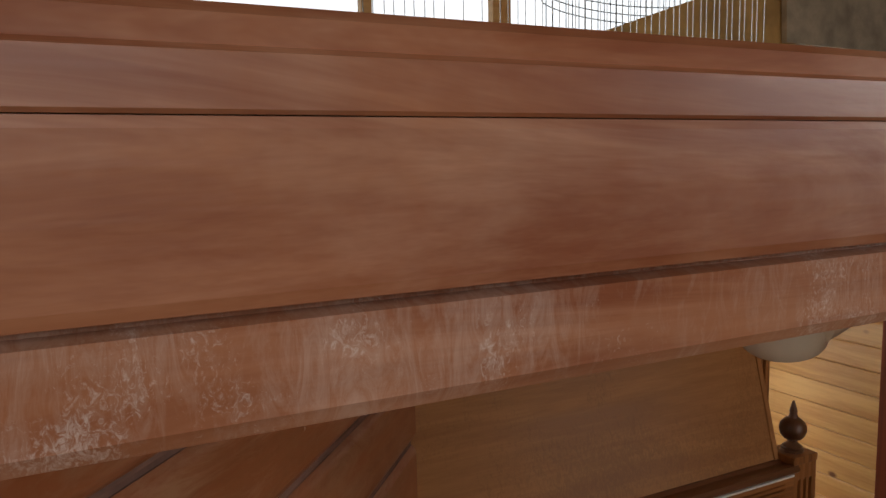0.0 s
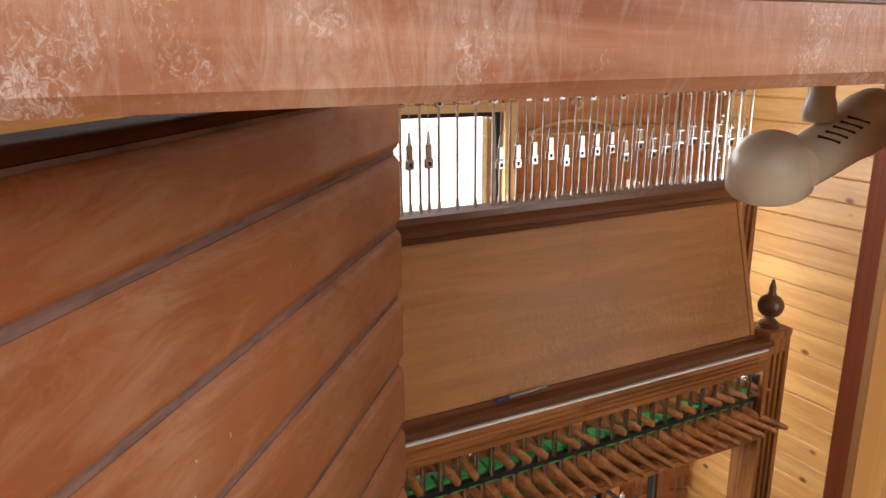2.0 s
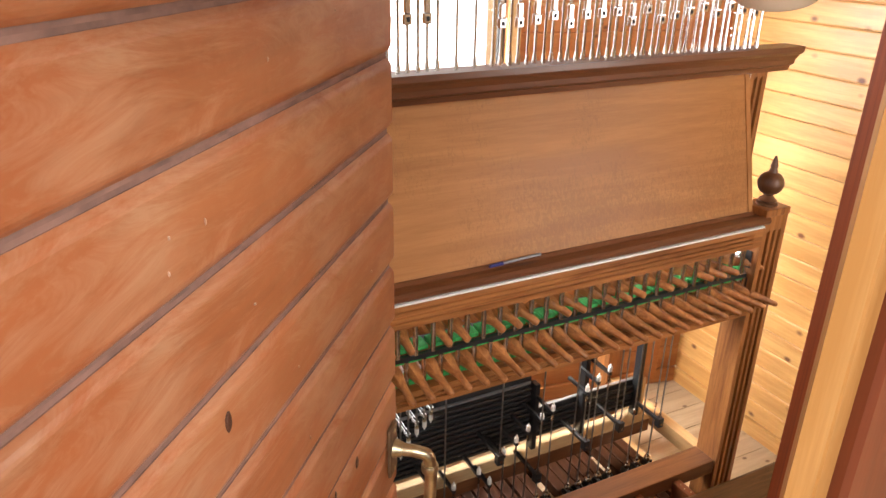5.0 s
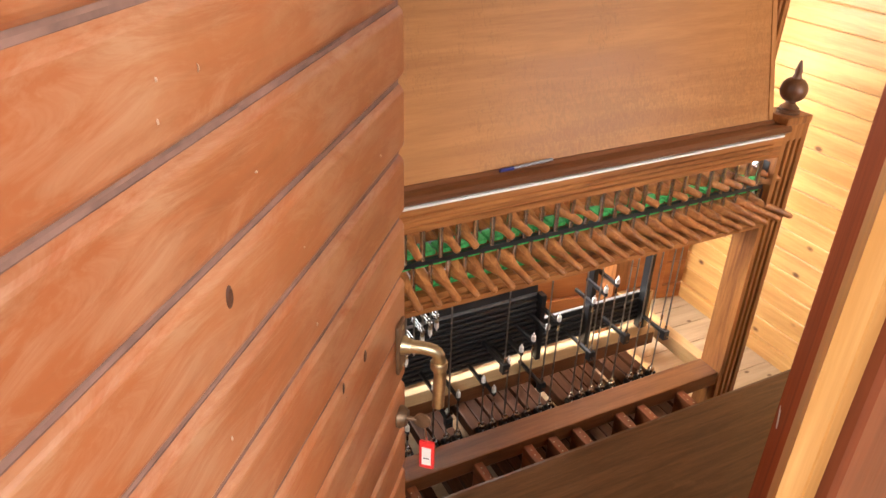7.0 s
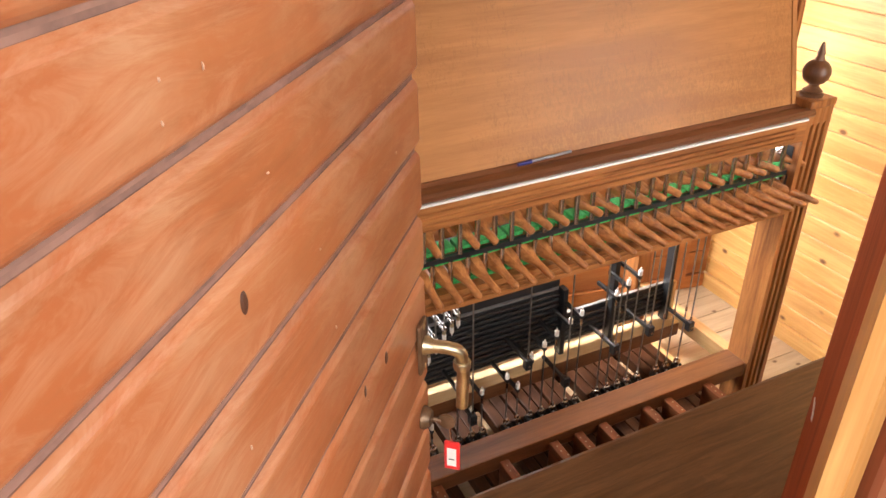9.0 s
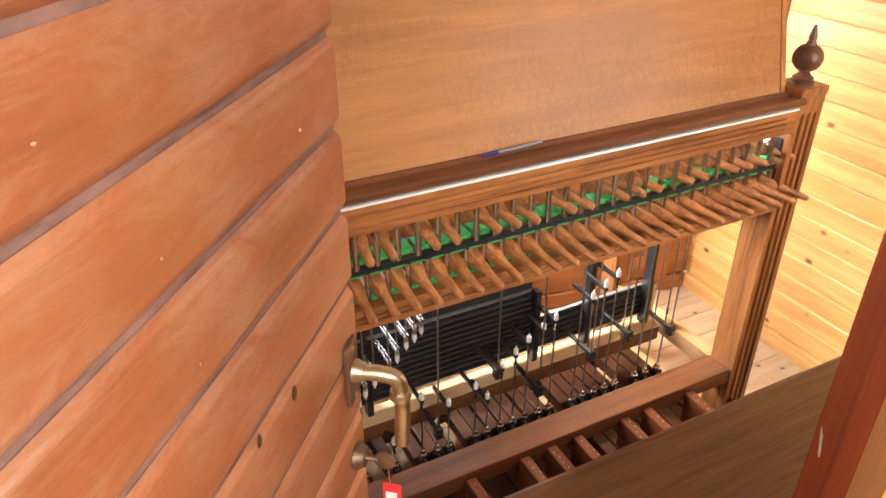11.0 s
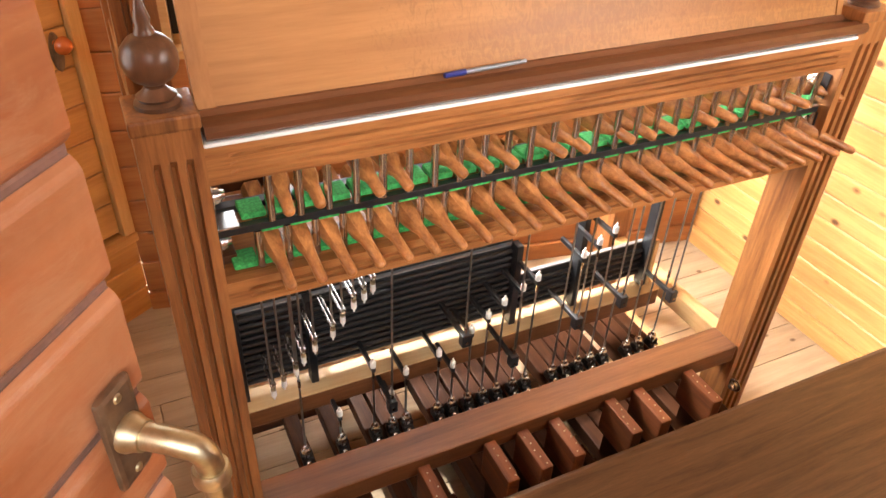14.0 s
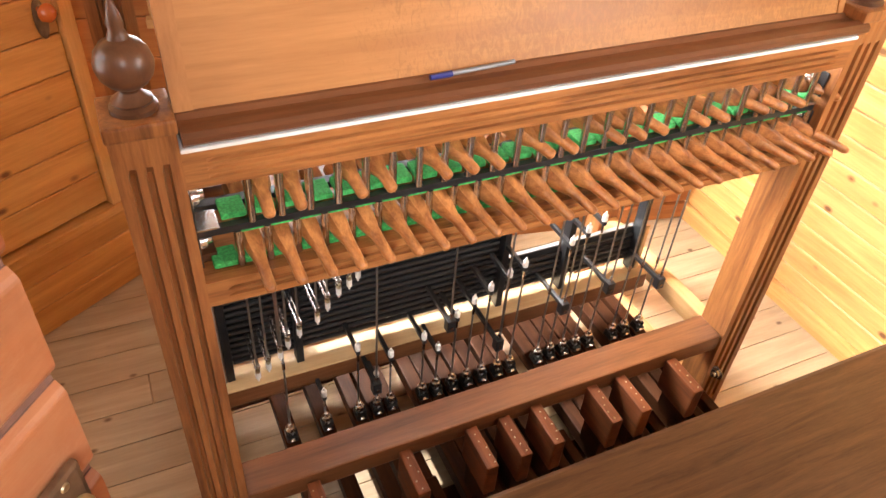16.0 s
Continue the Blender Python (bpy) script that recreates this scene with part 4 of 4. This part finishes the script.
KNOBZ = {1: 0.31, 2: 0.438, 3: 0.32, 4: 0.382, 5: 0.41, 6: 0.356, 7: 0.456, 8: 0.488, 9: 0.517, 10: 0.546, 11: 0.566, 13: 0.60, 14: 0.628, 15: 0.652}
knob_mesh = mesh_of("nylon_nut", lathe([(0.0, 0.0), (0.0065, 0.0), (0.0072, 0.002), (0.0072, 0.017), (0.006, 0.019), (0.003, 0.02), (0.0025, 0.028), (0, 0.0285)], 14), NYLON, True)
arm_mesh = {}
for i, z in KNOBZ.items():
    x = NUTX[i] - 0.002
    y0 = 0.302
    rpart("arm", box(x - 0.005, x + 0.005, y0 - 0.006, RY, z - 0.020, z - 0.008, 0.0015), BLACK)
    w = thing("pedal_wire", (x, y0, 0.19), "thin steel rod rising from a pedal to a white nylon nut", "rod", "pedal rods")
    part("rod", tube((0, 0, 0.02), (0, 0, z - 0.19), 0.0026, seg=7), WIRE, w, smooth=True)
    part("nylon_nut", knob_mesh, NYLON, w, "white nylon nut", m=pose(0, 0, z - 0.19 - 0.007))
    part("clevis", tube((0, 0, z - 0.19 - 0.045), (0, 0, z - 0.19 - 0.022), 0.0035, seg=7), STEEL, w)
for i in (0, 12, 16, 17, 18, 19):
    w = thing("pedal_wire", (NUTX[i], 0.30, 0.19), "thin steel rod rising from a pedal to the keyboard", "rod", "pedal rods")
    part("rod", tube((0, 0, 0.02), (0, 0, 0.745), 0.0026, seg=7), WIRE, w, smooth=True)
    part("clevis", tube((0, 0, 0.25), (0, 0, 0.27), 0.0042, seg=7), STEEL, w)
for x, z, top in ((1.089, 0.407, 0.94), (0.914, 0.445, 0.94), (0.777, 0.418, 0.94), (0.595, 0.352, 0.94), (0.45, 0.475, 0.94), (0.264, 0.329, 0.94)):
    a = rpart("arm", box(x - 0.005, x + 0.005, 0.272, RY, z - 0.006, z + 0.006, 0.0012), BLACK)
    part("clamp_block", box(x - 0.011, x + 0.011, 0.255, 0.277, z - 0.022, z + 0.014, 0.002), BLACK, a)
    part("clamp_bolt", tube((x, 0.253, z - 0.008), (x, 0.256, z - 0.008), 0.005, seg=8), STEEL, a)
    w = thing("key_wire", (x, 0.265, z + 0.012), "thin steel rod hanging from a key to a roller arm", "rod", "key rods")
    part("rod", tube((0, 0, 0), (0, 0, top - z), 0.0026, seg=7), WIRE, w, smooth=True)
    part("ferrule", tube((0, 0, 0.0), (0, 0, 0.022), 0.005, 0.0035, 8), STEEL, w, smooth=True)
TIPS = [(-0.002, 0.436), (0.023, 0.456), (0.052, 0.482), (0.071, 0.511), (0.098, 0.537), (0.14, 0.564), (0.164, 0.595), (0.19, 0.628), (0.214, 0.645), (0.234, 0.663)]
for x, z in TIPS:
    w = thing("key_wire", (x, 0.30, z), "steel rod ending in a polished fork with a white nylon tip", "rod", "key rods")
    part("rod", tube((0, 0, 0.03), (0, 0, 0.94 - z), 0.0026, seg=7), WIRE, w, smooth=True)
    f = part("fork", box(-0.0055, -0.003, -0.006, 0.10, 0.028, 0.042, 0.001), CHROME, w, "polished steel fork")
    part("prong", box(0.003, 0.0055, -0.006, 0.10, 0.028, 0.042, 0.001), CHROME, f)
    part("pin", tube((-0.007, 0, 0.035), (0.007, 0, 0.035), 0.003, seg=8), STEEL, f)
    part("collar", tube((0, 0, 0.018), (0, 0, 0.027), 0.0058, seg=10), BRASS, w)
    part("nylon_tip", lathe([(0, -0.012), (0.002, -0.011), (0.0022, -0.004), (0.005, -0.002), (0.0062, 0.0), (0.0062, 0.018), (0, 0.018)], 12), NYLON, w, "white nylon tip", True)

# ---- pedals ----
pedalboard = thing("pedalboard", (0.53, 0.1, 0), "wooden pedal keyboard with raised sharps and long levers", "pedal keyboard")
PMM = pose(-0.53, -0.1, 0)
PADX = {0: 0.045, 2: 0.25, 5: 0.411, 7: 0.495, 9: 0.58, 12: 0.737, 14: 0.82, 17: 0.976}
lev = mesh_of("lever", box(-0.0185, 0.0185, -0.07, 0.56, 0.145, 0.188, 0.003), PEDAL)
clip_b = box(-0.0135, 0.0135, -0.019, 0.015, 0, 0.015, 0.003)
add_box(clip_b, -0.0145, -0.0085, -0.012, 0.010, 0.015, 0.026, 0.002)
add_box(clip_b, 0.0085, 0.0145, -0.012, 0.010, 0.015, 0.026, 0.002)
nutbase = mesh_of("lever_clip", clip_b, BLACK)
nut_m = mesh_of("hex_nut", lathe([(0.0, 0.0), (0.0085, 0.0), (0.0085, 0.010), (0.0118, 0.011), (0.0124, 0.013), (0.0124, 0.021), (0.0112, 0.0245), (0.0068, 0.026), (0.0058, 0.036), (0.003, 0.038), (0.0, 0.038)], 14), CHROME, True)
screw_m = mesh_of("clamp_screw", lathe([(0.0, 0.0), (0.0066, 0.0), (0.0066, 0.004), (0.005, 0.0062), (0.0, 0.0066)], 12), CHROME, True)
nat_m = mesh_of("natural_pedal", box(-0.0135, 0.0135, -0.30, 0.04, 0.2, 0.238, 0.004), PEDAL)
nat_riser = mesh_of("pedal_riser", box(-0.012, 0.012, -0.03, 0.03, 0.188, 0.2005), PEDAL)
pad_m = mesh_of("sharp_pedal", box(-0.0145, 0.0145, -0.062, 0.052, 0.26, 0.36, 0.004), PAD)
stud = mesh_of("brass_stud", lathe([(0.0, 0.0015), (0.0016, 0.001), (0.002, 0.0)], 6), BRASS)
for i, x in enumerate(NUTX):
    px = PADX.get(i, x - 0.02 if i > 12 else x - 0.004)
    part("lever", lev, PEDAL, pedalboard, m=PMM @ pose(x, 0, 0))
    c = part("lever_clip", nutbase, BLACK, pedalboard, m=PMM @ pose(x, 0.30, 0.188))
    part("hex_nut", nut_m, CHROME, c, "shiny steel nut", m=pose(0, 0, 0.015))
    part("clamp_screw", screw_m, CHROME, c, "shiny screw head", m=pose(0, -0.0195, 0.0085, 90, 0, 0))
    if i in PADX:
        p = part("sharp_pedal", pad_m, PAD, pedalboard, m=PMM @ pose(px, 0, 0))
        part("pedal_riser", box(-0.0125, 0.0125, -0.04, 0.03, 0.188, 0.26), PEDAL, p)
        for k in range(5):
            part("brass_stud", stud, BRASS, p, m=pose(rng.uniform(-0.009, 0.009), -0.05 + k * 0.02, 0.36))
    else:
        part("natural_pedal", nat_m, PEDAL, pedalboard, m=PMM @ pose(px, 0, 0))
        part("pedal_riser", nat_riser, PEDAL, pedalboard, m=PMM @ pose(px, 0, 0))
part("guide_rail", box(XL1 + 0.003, XR0 - 0.003, 0.5, 0.55, 0.1, 0.144, 0.003), OAK_DARK, pedalboard, m=PMM)
part("guide_rail", box(XL1 + 0.003, XR0 - 0.003, -0.05, -0.005, 0.08, 0.144, 0.003), OAK_DARK, pedalboard, m=PMM)
part("heel_rail", box(XL1 + 0.003, XR0 - 0.003, -0.36, -0.305, 0.0, 0.21, 0.004), OAK_DARK, pedalboard, m=PMM)
part("side_block", box(XR0 - 0.06, XR0 - 0.003, -0.3, 0.045, 0.0, 0.06, 0.003), OAK_Y, pedalboard, m=PMM)
part("side_block", box(XL1 + 0.003, XL1 + 0.06, -0.3, 0.045, 0.0, 0.06, 0.003), OAK_Y, pedalboard, m=PMM)
# added dark board, stands in for the shade on the floor under the pedals
part("base_board", box(XL1 + 0.062, XR0 - 0.062, -0.304, 0.12, 0.002, 0.02, 0.002), PEDAL, pedalboard, m=PMM)
for x in (XR0 - 0.03,):
    part("adjusting_bolt", lathe(bolt_prof, 14), STEEL, pedalboard, "shiny adjusting bolt", True, PMM @ pose(x + 0.028, 0.02, 0.27, 0, -90, 0))

# ---- bench ----
bench = thing("bench", (0.6, -0.46, 0), "scratched dark oak organ-style bench before the keyboard", "bench")
BMM = pose(-0.6, 0.46, 0)
part("seat", box(-0.06, 1.32, -0.635, -0.305, 0.704, 0.734, 0.009), BENCH, bench, m=BMM)
for x in (0.02, 1.21):
    part("side_panel", box(x, x + 0.03, -0.61, -0.33, 0.0, 0.704, 0.004), BENCH, bench, m=BMM)
part("stretcher", box(0.05, 1.21, -0.49, -0.46, 0.16, 0.24, 0.004), BENCH, bench, m=BMM)

# ---- clip lamp by the doorway ----
lamp = thing("clip_lamp", (-0.0, -0.84, 2.0), "cream enamelled swivel spot lamp fixed over the doorway", "lamp")
LM = pose(0, 0.84, -2.0)
axis_a, axis_b = Vector((-0.036, -0.856, 1.922)), Vector((0.056, -0.852, 1.955))
dirv = (axis_b - axis_a).normalized()
rotz = dirv.to_track_quat("Z", "Y").to_matrix().to_4x4()
part("body", lathe([(0.0, 0.0), (0.014, 0.001), (0.0195, 0.006), (0.021, 0.03), (0.022, 0.06), (0.0245, 0.078), (0.0255, 0.092), (0.024, 0.106), (0.018, 0.117), (0.009, 0.123), (0.0, 0.1245)], 32), CREAM, lamp, "cream tubular lamp body with vent slots", True,
     LM @ Matrix.Translation(axis_a) @ rotz)
down = Vector((0.3, 0.2, -0.93)).normalized()
rot2 = down.to_track_quat("Z", "Y").to_matrix().to_4x4()
part("shade", lathe([(0.0, -0.034), (0.013, -0.0325), (0.024, -0.026), (0.0315, -0.014), (0.0345, 0.0), (0.0345, 0.012), (0.033, 0.014), (0.0325, 0.0), (0.022, -0.024), (0.0, -0.031)], 36), CREAM, lamp, "round cream shade", True,
     LM @ Matrix.Translation(Vector((-0.039, -0.838, 1.918))) @ rot2 @ Matrix.Scale(0.94, 4))
view = (Vector((-0.52, -1.228, 1.98)) - Vector((0, -0.855, 1.945))).normalized()
side = view - dirv * view.dot(dirv)
side.normalize()
upv = dirv.cross(side)
side = (side * 0.96 + (upv if upv.z > 0 else -upv) * 0.28).normalized()
upv = dirv.cross(side)
for k in range(5):
    c = axis_a + dirv * (0.026 + 0.0088 * k)
    q = Matrix((dirv, upv, side)).transposed().to_4x4() @ pose(0, 0, 0, 0, 0, -38)
    part("vent_slot", box(-0.0008, 0.0008, -0.0085, 0.0085, -0.0022, 0.0006, 0.0003), DARK, lamp, m=LM @ Matrix.Translation(c + side * (0.0207 + 0.0003 * k)) @ q)
part("swivel", lathe([(0.0, -0.006), (0.011, -0.006), (0.0125, 0.0), (0.0115, 0.008), (0.0095, 0.014), (0.0095, 0.022), (0.014, 0.026), (0.0155, 0.031), (0.0155, 0.04), (0.0, 0.04)], 28), CREAM, lamp, "cream flared swivel neck", True, LM @ pose(-0.004, -0.849, 1.962))
part("clamp", box(-0.012, 0.010, -0.855, -0.832, 1.992, 2.0015, 0.003), CREAM, lamp, m=LM)
lamp_rail = part("lamp_rail", box(-1.06, 0.075, -0.90, -0.80, 2.002, 2.05, 0.003), PINE_DARK)
tagged(lamp_rail, "pine board over the inside of the doorway", "trim", kind="structure")

# ---- clothes hanger on the back wall ----
hm, _n = wall_frame(BACK_A, BACK_B)
hx = (1.16 + 0.21) / math.cos(math.atan2(0.37, 2.01))
hanger = thing("clothes_hanger", (0, 0, 0), "pale wooden clothes hanger on the wall", "hanger", m=hm @ pose(hx, -0.02, 1.75))
hc = bpy.data.curves.new("bar", "CURVE")
hc.dimensions = "3D"
for pts in ([(-0.2, 0, -0.045), (-0.1, 0, -0.012), (0, 0, 0.0), (0.1, 0, -0.012), (0.2, 0, -0.045)], [(0, 0, 0), (0, 0, 0.035), (0.018, 0, 0.055), (0.0, 0, 0.078), (-0.02, 0, 0.062)]):
    sp = hc.splines.new("BEZIER")
    sp.bezier_points.add(len(pts) - 1)
    for bp, co in zip(sp.bezier_points, pts):
        bp.co = co
        bp.handle_left_type = bp.handle_right_type = "AUTO"
hc.bevel_depth, hc.bevel_resolution = 0.006, 3
hc.materials.append(RAW)
hb = new("bar", hc)
hb.parent = hanger
part("cross_bar", tube((-0.2, 0, -0.047), (0.2, 0, -0.047), 0.005, seg=8), RAW, hanger)
part("peg", tube((0, 0.02, 0.074), (0, -0.012, 0.078), 0.006, seg=8), WALNUT, hanger)

# ---- backdrop of bright sky outside ----
em, nt, b = mat("bright_sky")
b.inputs["Base Color"].default_value = (0.8, 0.85, 0.9, 1)
b.inputs["Emission Color"].default_value = (0.93, 0.97, 1.0, 1)
b.inputs["Emission Strength"].default_value = 5.0
back = part("backdrop", box(-9, 10, 6.5, 6.55, -3, 4.7), em)
tagged(back, "plain bright hazy sky outside the windows", "sky", kind="structure")

# ---- floorboards ----
y = -1.05
fk = 0
fmesh = {}
while y < 1.42:
    xs = [-1.05, -1.05 + 0.75 + (fk * 0.61) % 1.3, 1.85]
    for a, b_ in zip(xs, xs[1:]):
        key = round(b_ - a - 0.002, 3)
        if key not in fmesh:
            fmesh[key] = mesh_of("floorboard", box(0, key, 0, 0.1135, -0.02, 0.0, 0.0018), FLOOR)
        part("floorboard", fmesh[key], FLOOR, floor, m=pose(a, y, rng.uniform(-0.0008, 0.0)))
    y += 0.116
    fk += 1
